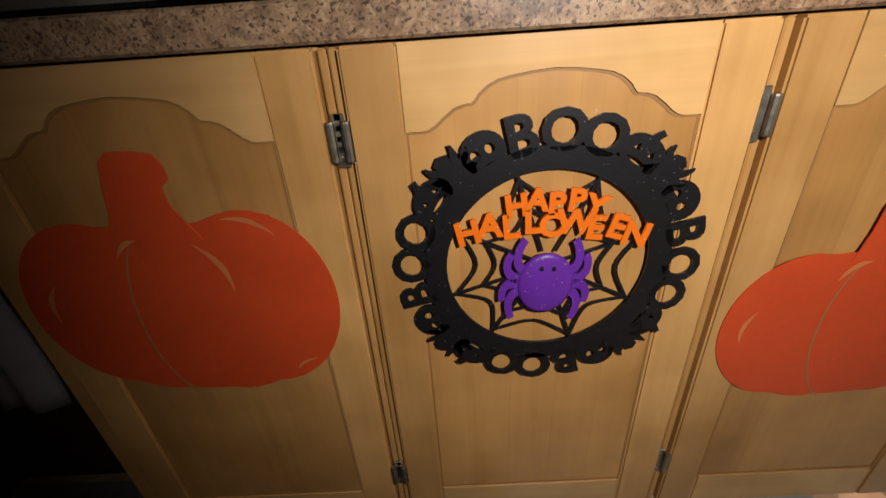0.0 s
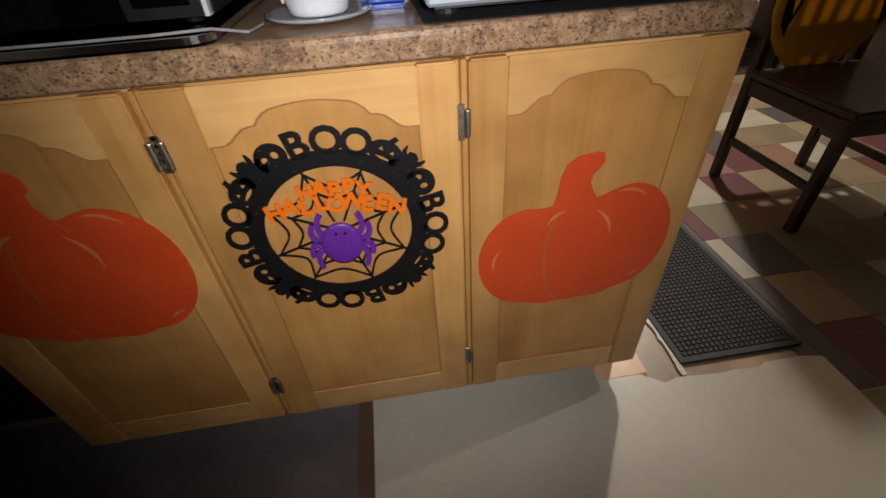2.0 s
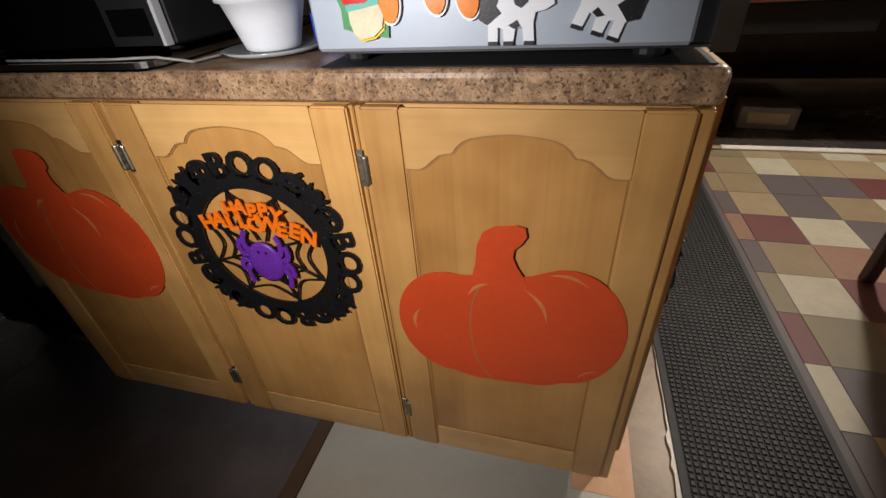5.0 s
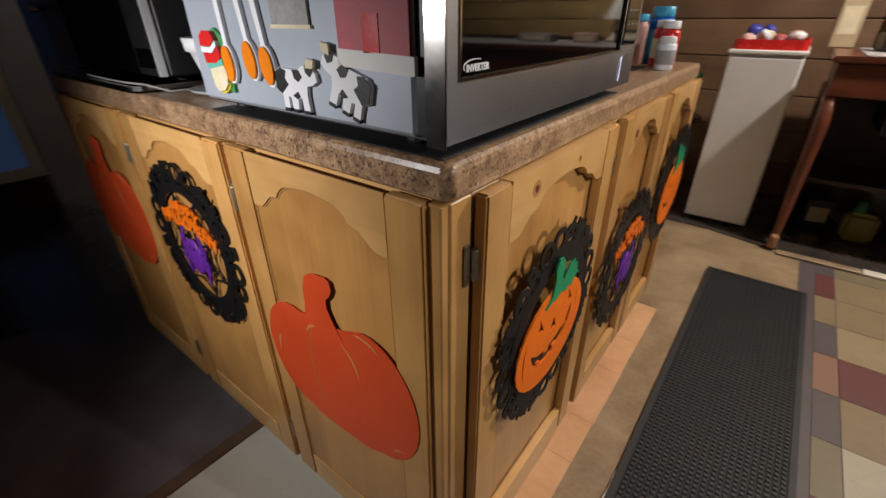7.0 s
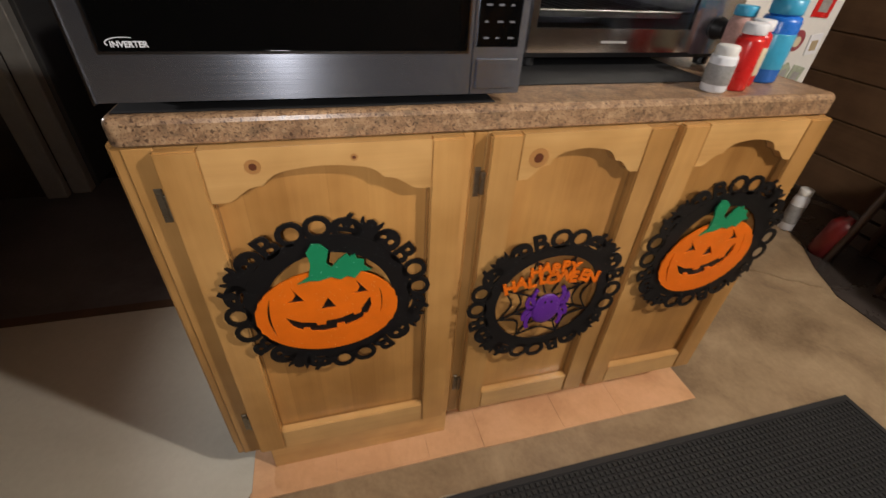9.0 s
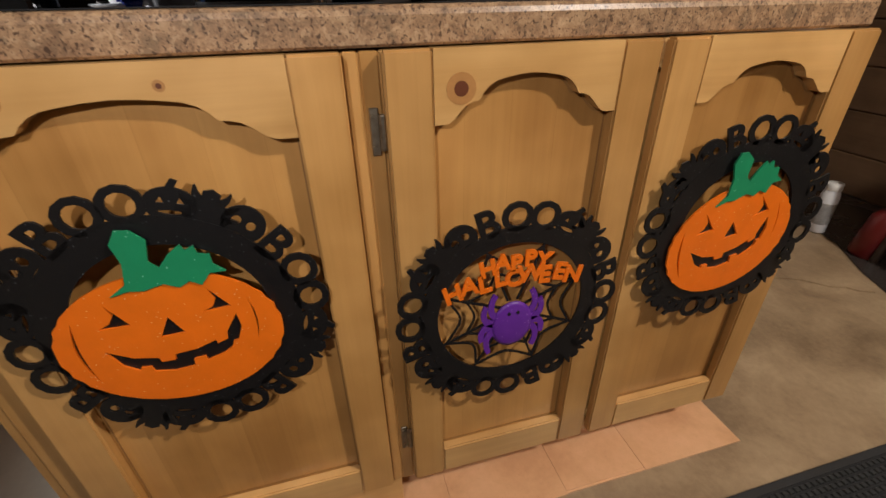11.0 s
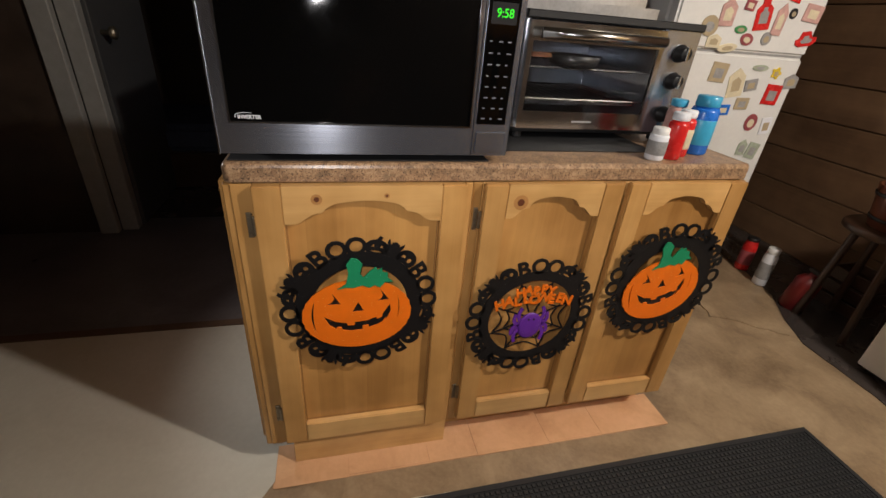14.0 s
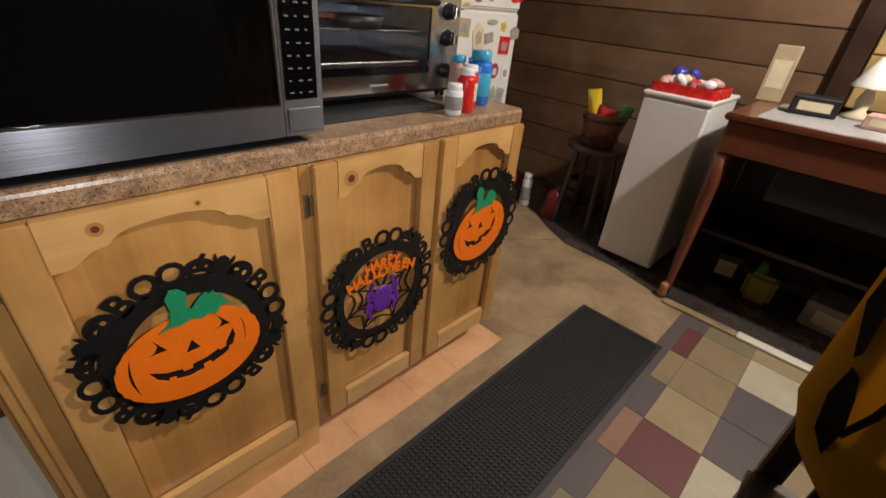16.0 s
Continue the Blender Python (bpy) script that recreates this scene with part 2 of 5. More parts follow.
def granite():
    m, n, l, b = material("speckled_laminate", 0.30)
    v = coords(n, l, (1, 1, 1), False)
    big = noise_tex(n, l, v, 22, 5, 0.65, 0.8)
    mid = noise_tex(n, l, v, 48, 5, 0.72, 0.6)
    fine = noise_tex(n, l, v, 210, 3, 0.6)
    base = ramp(n, l, mid, [(0.37, (0.040, 0.020, 0.013)), (0.45, (0.17, 0.085, 0.044)), (0.54, (0.36, 0.205, 0.105)), (0.68, (0.54, 0.36, 0.20))])
    base = mix(n, l, base, ramp(n, l, big, [(0.38, (0.16, 0.082, 0.045)), (0.62, (0.45, 0.295, 0.17))]), 0.35)
    base = mix(n, l, base, ramp(n, l, fine, [(0.36, (0.035, 0.022, 0.018)), (0.44, (0.40, 0.27, 0.16))]), 0.28)
    chips = noise_tex(n, l, v, 210, 2, 0.5, 0.25)
    base = mix(n, l, base, (0.040, 0.018, 0.013), ramp(n, l, chips, [(0.575, (0, 0, 0)), (0.63, (0.75, 0.75, 0.75))]))
    pale = noise_tex(n, l, v, 140, 2, 0.5, 0.2)
    base = mix(n, l, base, (0.58, 0.40, 0.24), ramp(n, l, pale, [(0.58, (0, 0, 0)), (0.66, (0.4, 0.4, 0.4))]))
    l.new(base, b.inputs["Base Color"])
    rough_map(n, l, b, mid, 0.22, 0.42)
    bump(n, l, b, fine, 0.05, 0.0005)
    return m


counter_mat = granite()


def floor_mat(name, light, mid, dark, rough=0.4, scale=3.0):
    m, n, l, b = material(name, rough)
    v = coords(n, l, (1, 1, 1), False)
    big = noise_tex(n, l, v, scale, 5, 0.62, 0.5)
    fine = noise_tex(n, l, v, 60, 4, 0.65)
    specks = noise_tex(n, l, v, 260, 2, 0.5)
    base = ramp(n, l, big, [(0.33, dark), (0.5, mid), (0.68, light)])
    base = mix(n, l, base, ramp(n, l, fine, [(0.32, dark), (0.68, light)]), 0.22)
    base = mix(n, l, base, ramp(n, l, specks, [(0.28, tuple(c * 0.4 for c in dark)), (0.36, mid)]), 0.12)
    l.new(base, b.inputs["Base Color"])
    rough_map(n, l, b, big, rough - 0.1, rough + 0.15)
    bump(n, l, b, fine, 0.12, 0.001)
    return m


lino_tan = floor_mat("worn_tan_vinyl", (0.45, 0.33, 0.20), (0.31, 0.215, 0.125), (0.17, 0.11, 0.062), 0.36, 4.5)
lino_cream = floor_mat("cream_sheet_vinyl", (0.60, 0.565, 0.475), (0.53, 0.495, 0.41), (0.45, 0.41, 0.335), 0.36, 1.6)
lino_grey = floor_mat("dark_laminate", (0.16, 0.145, 0.145), (0.115, 0.10, 0.10), (0.075, 0.062, 0.060), 0.30)
dark_floor = floor_mat("dark_boards_and_desk_shade", (0.070, 0.058, 0.052), (0.050, 0.040, 0.035), (0.030, 0.023, 0.020), 0.24)
peach_mat = floor_mat("peach_vinyl_plank", (0.76, 0.45, 0.25), (0.68, 0.385, 0.20), (0.56, 0.30, 0.15), 0.34, 7)
strip_mat = floor_mat("brown_joint_strip", (0.15, 0.085, 0.05), (0.10, 0.058, 0.034), (0.06, 0.034, 0.02), 0.5)
threshold_mat = floor_mat("white_threshold", (0.72, 0.68, 0.58), (0.64, 0.60, 0.50), (0.5, 0.45, 0.36), 0.4)
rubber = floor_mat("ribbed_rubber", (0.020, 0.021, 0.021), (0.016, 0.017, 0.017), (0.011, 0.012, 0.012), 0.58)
rubber_low = floor_mat("black_mat_and_valley_shade", (0.008, 0.008, 0.009), (0.006, 0.006, 0.007), (0.004, 0.004, 0.005), 0.70)
rubber_edge = floor_mat("rubber_border", (0.022, 0.022, 0.023), (0.017, 0.017, 0.018), (0.012, 0.012, 0.012), 0.60)
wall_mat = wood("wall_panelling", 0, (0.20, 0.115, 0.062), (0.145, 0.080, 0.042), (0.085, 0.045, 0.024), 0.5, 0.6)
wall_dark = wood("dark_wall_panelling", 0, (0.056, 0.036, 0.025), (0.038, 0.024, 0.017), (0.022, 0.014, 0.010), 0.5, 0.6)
wall_yellow = wood("golden_boards", 0, (0.56, 0.40, 0.17), (0.48, 0.33, 0.13), (0.36, 0.23, 0.085), 0.45, 0.6)
ceiling_mat = plain("ceiling_paint", (0.22, 0.19, 0.15), 0.9, 0, 0.06, 3)
PALETTE = ((0.42, 0.38, 0.28), (0.24, 0.175, 0.095), (0.30, 0.225, 0.125), (0.125, 0.034, 0.032), (0.095, 0.074, 0.075), (0.25, 0.135, 0.085), (0.19, 0.155, 0.09))
tile_mats = [floor_mat("patchwork_%s" % k, tuple(c * 1.12 for c in p), p, tuple(c * 0.82 for c in p), 0.55, 8) for k, p in zip(("cream", "tan", "sand", "burgundy", "plum", "rose", "olive"), PALETTE)]


# ---- building helpers ----
def thing(name, m, label, category, group="", kind=""):
    ob = new(name)
    ob.matrix_basis = m
    ob.empty_display_size = 0.05
    return tagged(ob, label, category, group, kind)


def part(name, bm, mats, parent=None, label="", m=None, smooth=False):
    """Links a bmesh as one mesh object under a thing or part."""
    me = bpy.data.meshes.new(name)
    bmesh.ops.recalc_face_normals(bm, faces=bm.faces[:])
    bm.to_mesh(me)
    bm.free()
    for k in mats if isinstance(mats, (list, tuple)) else (mats,):
        me.materials.append(k)
    if smooth:
        for p in me.polygons:
            p.use_smooth = True
    ob = new(name, me)
    if parent is not None:
        ob.parent = parent
    if m is not None:
        ob.matrix_basis = m
    return tagged(ob, label)


def again(ob, name, parent, m):
    """One more object on the same mesh."""
    o = new(name, ob.data)
    o.parent, o.matrix_basis = parent, m
    return o


def box(x0, x1, y0, y1, z0, z1, bevel=0.0, bm=None, seg=1):
    b = bmesh.new()
    bmesh.ops.create_cube(b, size=1)
    for v in b.verts:
        v.co = ((x0 + x1) / 2 + v.co.x * (x1 - x0), (y0 + y1) / 2 + v.co.y * (y1 - y0), (z0 + z1) / 2 + v.co.z * (z1 - z0))
    if bevel:
        bmesh.ops.bevel(b, geom=b.edges[:], offset=bevel, segments=seg, affect="EDGES", clamp_overlap=True)
    return b if bm is None else add(bm, b)


def add(bm, src, m=None, index=None):
    """Puts a bmesh into another one."""
    if m is not None:
        bmesh.ops.transform(src, matrix=m, verts=src.verts[:])
    if index is not None:
        for f in src.faces:
            f.material_index = index
    me = bpy.data.meshes.new("tmp")
    src.to_mesh(me)
    src.free()
    bm.from_mesh(me)
    bpy.data.meshes.remove(me)
    return bm


def plate(loops, z0, z1, bevel=0.0):
    """A flat sheet in the xy plane cut to an outline, with holes for the further loops."""
    b = bmesh.new()
    for loop in loops:
        vs = [b.verts.new((x, y, z0)) for x, y in loop]
        for i, v in enumerate(vs):
            b.edges.new((v, vs[i - 1]))
    bmesh.ops.triangle_fill(b, use_beauty=True, use_dissolve=False, edges=b.edges[:])
    r = bmesh.ops.extrude_face_region(b, geom=b.faces[:])
    for g in r["geom"]:
        if isinstance(g, bmesh.types.BMVert):
            g.co.z = z1
    bmesh.ops.recalc_face_normals(b, faces=b.faces[:])
    return b


def ellipse(cx, cy, rx, ry, n=40, a0=0.0, a1=360.0, closed=True):
    k = n if closed else n - 1
    return [(cx + rx * math.cos(radians(a0 + (a1 - a0) * i / k)), cy + ry * math.sin(radians(a0 + (a1 - a0) * i / k))) for i in range(n)]


def ribbon(points, width, z0, z1, taper=1.0):
    """A flat strip along a line in the xy plane."""
    left, right = [], []
    for i, p in enumerate(points):
        a, b = points[max(0, i - 1)], points[min(len(points) - 1, i + 1)]
        d = Vector((b[0] - a[0], b[1] - a[1])).normalized()
        w = width / 2 * (1 + (taper - 1) * i / (len(points) - 1))
        left.append((p[0] - d.y * w, p[1] + d.x * w))
        right.append((p[0] + d.y * w, p[1] - d.x * w))
    return plate([left + right[::-1]], z0, z1)


def lathe(profile, n=28, m=None):
    """A turned body from (radius, height) pairs, closed at both ends."""
    b = bmesh.new()
    rings = [[b.verts.new((r * math.cos(2 * math.pi * k / n), r * math.sin(2 * math.pi * k / n), z)) for k in range(n)] for r, z in profile]
    for lo, hi in zip(rings, rings[1:]):
        for k in range(n):
            b.faces.new((lo[k], lo[(k + 1) % n], hi[(k + 1) % n], hi[k]))
    b.faces.new(rings[0][::-1])
    b.faces.new(rings[-1])
    if m is not None:
        bmesh.ops.transform(b, matrix=m, verts=b.verts[:])
    return b


def rod(a, b, r, n=10):
    a, b = Vector(a), Vector(b)
    d = b - a
    return lathe([(r, 0), (r, d.length)], n, Matrix.Translation(a) @ d.to_track_quat("Z", "Y").to_matrix().to_4x4())


def letters(text, size, depth, weight=0.0, tight=1.0):
    """A line of the built-in font as a solid, centred, in the xy plane."""
    cu = bpy.data.curves.new("line", "FONT")
    cu.body, cu.size, cu.extrude, cu.offset = text, size, depth / 2, weight
    cu.align_x, cu.align_y, cu.resolution_u, cu.space_character = "CENTER", "CENTER", 3, tight
    ob = bpy.data.objects.new("line", cu)
    me = bpy.data.meshes.new_from_object(ob)
    b = bmesh.new()
    b.from_mesh(me)
    bmesh.ops.translate(b, vec=(0, 0, depth / 2), verts=b.verts[:])
    bpy.data.objects.remove(ob)
    bpy.data.curves.remove(cu)
    bpy.data.meshes.remove(me)
    return b


def on_a(x, y, z, turn=0):
    """A flat thing facing the near side of the cabinets: local x to +x, local y up."""
    return pose(x, y, z, 90, 0, 0) @ pose(0, 0, 0, 0, 0, turn)


def on_b(x, y, z, turn=0):
    """A flat thing facing the kitchen side: local x to +y, local y up."""
    return pose(x, y, z, 90, 0, 90) @ pose(0, 0, 0, 0, 0, turn)


# ---- room shell ----
def wall(name, x0, x1, y0, y1, mat, label, z1=2.40):
    return tagged(part(name, box(x0, x1, y0, y1, 0, z1), mat), label, "wall", kind="structure")


floor = tagged(part("floor", box(-3.2, 2.6, -2.2, 3.1, -0.06, 0.0), lino_tan), "worn stained tan vinyl kitchen floor", "floor", kind="structure")
tagged(part("ceiling", box(-3.2, 2.6, -2.2, 3.1, 2.40, 2.46), ceiling_mat), "plain dim ceiling over the kitchen", "ceiling", kind="structure")


def boarded(name, length, mat, label, m, board=0.20, height=2.4):
    """A wall of horizontal boards with shadow gaps; local x runs along it, local y into the room."""
    w = tagged(part(name, box(0, length, -0.10, -0.012, 0, height), mat, None, "", m), label, "wall", kind="structure")
    first = None
    k = 0
    while k * board < height - 0.01:
        top = min((k + 1) * board, height)
        b = box(0, length, -0.012, 0.0, k * board + 0.003, top - 0.003, 0.003)
        part("board", b, mat, w)
        k += 1
    return w


boarded("wall_north", 5.8, wall_mat, "brown horizontal timber boards on the far wall", pose(2.6, 3.0, 0, 0, 0, 180))
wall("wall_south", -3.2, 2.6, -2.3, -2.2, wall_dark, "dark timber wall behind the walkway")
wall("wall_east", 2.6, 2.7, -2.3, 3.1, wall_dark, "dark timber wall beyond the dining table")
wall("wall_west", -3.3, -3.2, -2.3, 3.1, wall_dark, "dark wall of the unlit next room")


def sheet(name, loop, z, mat, label, category="floor covering"):
    ob = part(name, plate([loop], z - 0.003, z), mat)
    return tagged(ob, label, category, kind="structure")


def wavy(p, q, n, amp, seed):
    rnd = random.Random(seed)
    out = []
    for i in range(n):
        f = i / n
        out.append((p[0] + (q[0] - p[0]) * f + rnd.uniform(-amp, amp), p[1] + (q[1] - p[1]) * f + rnd.uniform(-amp, amp)))
    return out


# cream sheet in front of the near side, torn along the mat
cream = wavy((0.95, -0.02), (0.10, -0.03), 26, 0.007, 3) + wavy((0.10, -0.03), (-0.02, 0.05), 5, 0.004, 4)
cream += [(-0.05, 0.14), (-0.672, 0.14), (-0.672, -2.19), (0.95, -2.19)]
sheet("floor_cream_sheet", cream, 0.0045, lino_cream, "cream vinyl sheet with a torn edge beside the mat")
sheet("floor_grey_sheet", [(-0.714, 0.14), (-0.714, -2.19), (-1.75, -2.19), (-1.75, 0.14)], 0.0045, lino_grey, "dark laminate floor in front of the cabinets")
sheet("floor_joint_strip", [(-0.674, 0.14), (-0.674, -2.19), (-0.712, -2.19), (-0.712, 0.14)], 0.007, strip_mat, "brown wooden joint strip between two floor sheets")
sheet("floor_dark_boards", [(-3.19, -2.19), (-1.752, -2.19), (-1.752, 3.09), (-3.19, 3.09)], 0.0045, dark_floor, "dark glossy floorboards of the next room")
# dark sheet puts the shade around and below the desk into the floor colour
sheet("floor_dark_strip", [(-1.74, 2.55), (-0.80, 2.50), (-0.57, 2.435), (-0.38, 2.30), (-0.21, 2.215), (0.10, 2.205), (0.33, 2.145), (0.70, 2.137), (2.59, 2.137), (2.59, 2.99), (-1.74, 2.99)], 0.0045, dark_floor, "floor strip with the shade below the desk in its dark colour")
part("threshold_strip", box(0.72, 1.75, 2.085, 2.135, 0.0, 0.016, 0.004), threshold_mat)
tagged(bpy.data.objects["threshold_strip"], "white painted threshold strip at the edge of the patchwork floor", "threshold", kind="structure")

tagged(part("threshold_board", box(0.40, 0.717, 2.088, 2.132, 0.0, 0.014, 0.004), lino_tan), "worn tan strip beside the white threshold", "threshold", kind="structure")

# patchwork of tiles in columns beside the mat
rnd = random.Random(11)
tile_shapes = {}
patch = tagged(part("floor_patchwork", box(0.50, 2.59, -0.36, 2.080, 0.0, 0.0035), tile_mats[4]), "patchwork floor of cream, tan, burgundy and plum squares", "floor covering", kind="structure")
# colour codes from the near end to the far end of each column
columns = ["144036454134", "632460132116", "356653504402", "560112341421"]
xs = [0.556, 0.622, 0.806] + [0.806 + 0.190 * k for k in range(1, 10)] + [2.586]
last = 0
for i in range(len(xs) - 1):
    for j in range(12):
        y0 = -0.355 + 0.2125 * j
        y1 = min(y0 + 0.2125, 2.078)
        if y1 - y0 < 0.02:
            continue
        c = int(columns[i][j]) if i < 4 else rnd.choice([k for k in (0, 0, 1, 2, 2, 3, 4, 5, 6) if k != last])
        last = c
        key = (round(xs[i + 1] - xs[i], 3), round(y1 - y0, 3), c)
        m = pose(xs[i], y0, 0.0035)
        if key in tile_shapes:
            again(tile_shapes[key], "tile", patch, m)
        else:
            tile_shapes[key] = part("tile", box(0.0008, key[0] - 0.0008, 0.0008, key[1] - 0.0008, 0.0, 0.0022, 0.0006), tile_mats[c], patch, "", m)

# peach planks along the kitchen side
plank_base = tagged(part("floor_plank_strip", box(-0.068, 0.066, 0.0, 1.277, 0.0, 0.003), peach_mat), "peach vinyl planks along the cabinet base", "floor covering", kind="structure")
y = 0.004
for k, w in enumerate((0.20, 0.235, 0.15, 0.24, 0.19, 0.25)):
    part("plank", box(-0.066, 0.065 + (0.004, -0.003, 0.002)[k % 3], y, y + w - 0.0008, 0.003, 0.0055, 0.0004), peach_mat, plank_base)
    y += w

# frayed white edge of the sheet beside the mat
fray = wavy((0.154, -0.02), (0.160, 0.20), 12, 0.004, 41) + wavy((0.162, 0.20), (0.167, 0.60), 12, 0.0016, 42) + [(0.1675, 0.60), (0.1675, -0.02)]
sheet("floor_torn_edge", fray, 0.0075, threshold_mat, "frayed white strip of vinyl along the rubber mat")

# rubber mat
mat_thing = thing("rubber_mat", pose(0.168, 0.012, 0.004), "charcoal rubber kitchen mat with a raised waffle pattern", "mat")
W, L = 0.362, 1.740
# base darker than the studs: shade between them is in its colour
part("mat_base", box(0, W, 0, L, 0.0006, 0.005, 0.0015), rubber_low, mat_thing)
part("border", plate([[(0, 0), (W, 0), (W, L), (0, L)], [(0.016, 0.016), (W - 0.016, 0.016), (W - 0.016, L - 0.016), (0.016, L - 0.016)]], 0.005, 0.0078), rubber_edge, mat_thing)
nx, ny = 21, 108
px, py = (W - 0.036) / nx, (L - 0.036) / ny
gx, gy = np.meshgrid(0.018 + px * np.arange(nx), 0.018 + py * np.arange(ny), indexing="ij")
gx, gy = gx.ravel(), gy.ravel()
lo, hi = 0.13, 0.24
corner = [(lo, lo, 0.005), (1 - lo, lo, 0.005), (1 - lo, 1 - lo, 0.005), (lo, 1 - lo, 0.005), (hi, hi, 0.0082), (1 - hi, hi, 0.0082), (1 - hi, 1 - hi, 0.0082), (hi, 1 - hi, 0.0082)]
verts = np.stack([np.stack([gx + px * a, gy + py * b, np.full_like(gx, c)], -1) for a, b, c in corner], 1).reshape(-1, 3)
quad = np.array([(4, 5, 6, 7), (0, 1, 5, 4), (1, 2, 6, 5), (2, 3, 7, 6), (3, 0, 4, 7)])
faces = (8 * np.arange(len(gx))[:, None, None] + quad[None]).reshape(-1, 4)
me = bpy.data.meshes.new("waffle_studs")
me.from_pydata(verts.tolist(), [], faces.tolist())
me.materials.append(rubber)
studs = new("waffle_studs", me)
studs.parent = mat_thing
tagged(studs, kind="stuff")


# ---- cabinets ----
def arch(width, rise):
    """The lower edge of a cathedral top rail, from right to left, heights above the shoulder."""
    half = [(0.0, 0.0), (0.055, 0.0), (0.075, 0.02), (0.10, 0.10), (0.13, 0.25), (0.165, 0.40), (0.20, 0.46), (0.225, 0.47), (0.235, 0.52), (0.25, 0.64), (0.28, 0.78), (0.315, 0.87), (0.36, 0.92), (0.43, 0.975), (0.5, 1.0)]
    pts = [(x * width, y * rise) for x, y in half]
    return [(width - x, y) for x, y in pts] + pts[-2::-1]


def cabinet_door(parent, w, z0, z1, x, place, stile=0.056, shoulder=0.776, sill=0.184, rise=0.052, knots=(), hinge_left=True, hinges=True, lift=0.0, skin=0.0085):
    """A framed door with an arched top rail; place maps (x, y, z) with y as depth to a pose."""
    h = z1 - z0
    base = place(x, 0.0, z0)
    po0, po1 = stile - 0.008, w - stile + 0.008
    panel = box(po0, po1, sill - z0 - 0.008, h - 0.03, 0.0004, skin)
    door = part("door", panel, wood_panel, parent, "honey pine cabinet door with an arched top rail", base)
    rail_z = shoulder - z0
    edge = arch(w - 2 * stile, rise)
    # soft-edged stiles and rails
    for x0 in (0.0, w - stile):
        part("stile", box(x0, x0 + stile - 0.0004, 0, h, 0.002, 0.0205, 0.0028, None, 2), wood_up, door)
    loop = [(stile, h), (stile, rail_z)] + [(stile + px_, rail_z + py_) for px_, py_ in edge[::-1]] + [(w - stile, rail_z), (w - stile, h)]
    clean = []
    for p in loop:
        if not clean or (Vector(p) - Vector(clean[-1])).length > 1e-5:
            clean.append(p)
    rail = plate([clean], skin, 0.0195)
    for kx, kz, r in knots:
        add(rail, lathe([(r * 1.9, 0.0190), (r * 1.9, 0.01985)], 16, pose(kx, kz - z0, 0)), None, 2)
        add(rail, lathe([(r, 0.0190), (r * 0.9, 0.0201)], 14, pose(kx, kz - z0, 0)), None, 1)
    part("top_rail", rail, [wood_across, knot_mat, knot_ring], door)
    part("bottom_rail", box(stile, w - stile, 0, sill - z0, 0.002, 0.0195, 0.0028, None, 2), wood_across, door)
    # dark routed line around the panel
    inner = [(stile + 0.0005, sill - z0 + 0.0005), (w - stile - 0.0005, sill - z0 + 0.0005)] + [(stile + px_ * 0.996 + 0.0006, rail_z + py_ - 0.0006) for px_, py_ in edge]
    line = plate([inner, [(p[0] + (0.0022 if p[0] < w / 2 - 0.001 else -0.0022 if p[0] > w / 2 + 0.001 else 0), p[1] + (0.0022 if p[1] < h / 2 else -0.0022)) for p in inner]], skin, skin + 0.0006)
    part("routed_edge", line, groove_mat, door)
    if hinges:
        hx = -0.012 if hinge_left else w + 0.012
        for hz in (0.77 - z0, 0.222 - z0):
            b = box(hx - 0.0055, hx + 0.0055, hz - 0.028, hz + 0.028, 0.0012, 0.0042, 0.0012)
            add(b, lathe([(0.0042, -0.021), (0.0048, -0.019), (0.0048, 0.019), (0.0042, 0.021)], 10, pose(hx + (0.009 if hinge_left else -0.009), hz, 0.0075, 90, 0, 0)))
            for s in (-0.018, 0.018):
                add(b, lathe([(0.0032, 0.004), (0.0026, 0.0056)], 10, pose(hx - (0.002 if hinge_left else -0.002), hz + s, 0)))
            part("hinge", b, steel_hinge, door, "tarnished nickel hinge", pose(0, 0, lift))
    return door


def cabinet(place, x0, x1, label, door, frame_right=0.02, frame_left=0.02, depth=0.55, kick=None, z_low=0.10, proud=0.0):
    """One base unit between local x0 and x1: carcass, face frame and a door."""
    th = thing("base_cabinet", place(x0, 0, 0), label, "cabinet", "base cabinets under the counter")
    w = x1 - x0
    part("carcass", box(0.001, w - 0.001, z_low, 0.855, -depth, -0.019), wood_up, th)
    for a, b in ((0.0, frame_left), (w - frame_right, w)):
        part("frame_stile", box(a + 0.0006, b - 0.0006, z_low, 0.857, -0.019, proud, 0.002), wood_up, th)
    part("frame_rail", box(frame_left, w - frame_right, 0.82, 0.857, -0.019, -0.0006, 0.0015), wood_across, th)
    part("frame_rail", box(frame_left, w - frame_right, z_low, 0.14, -0.019, -0.0006, 0.0015), wood_across, th)
    if kick:
        part("toe_board", box(kick[0], kick[1], 0.0062, z_low - 0.001, kick[2] - 0.016, kick[2], 0.0015), wood_across, th)
    d = dict(door)
    d["lift"] = proud
    d["skin"] = 0.0168 if proud else 0.0012
    cabinet_door(th, d.pop("w"), d.pop("z0"), d.pop("z1"), d.pop("x") - x0, lambda a, b, c: pose(a, c, b), **d)
    return th


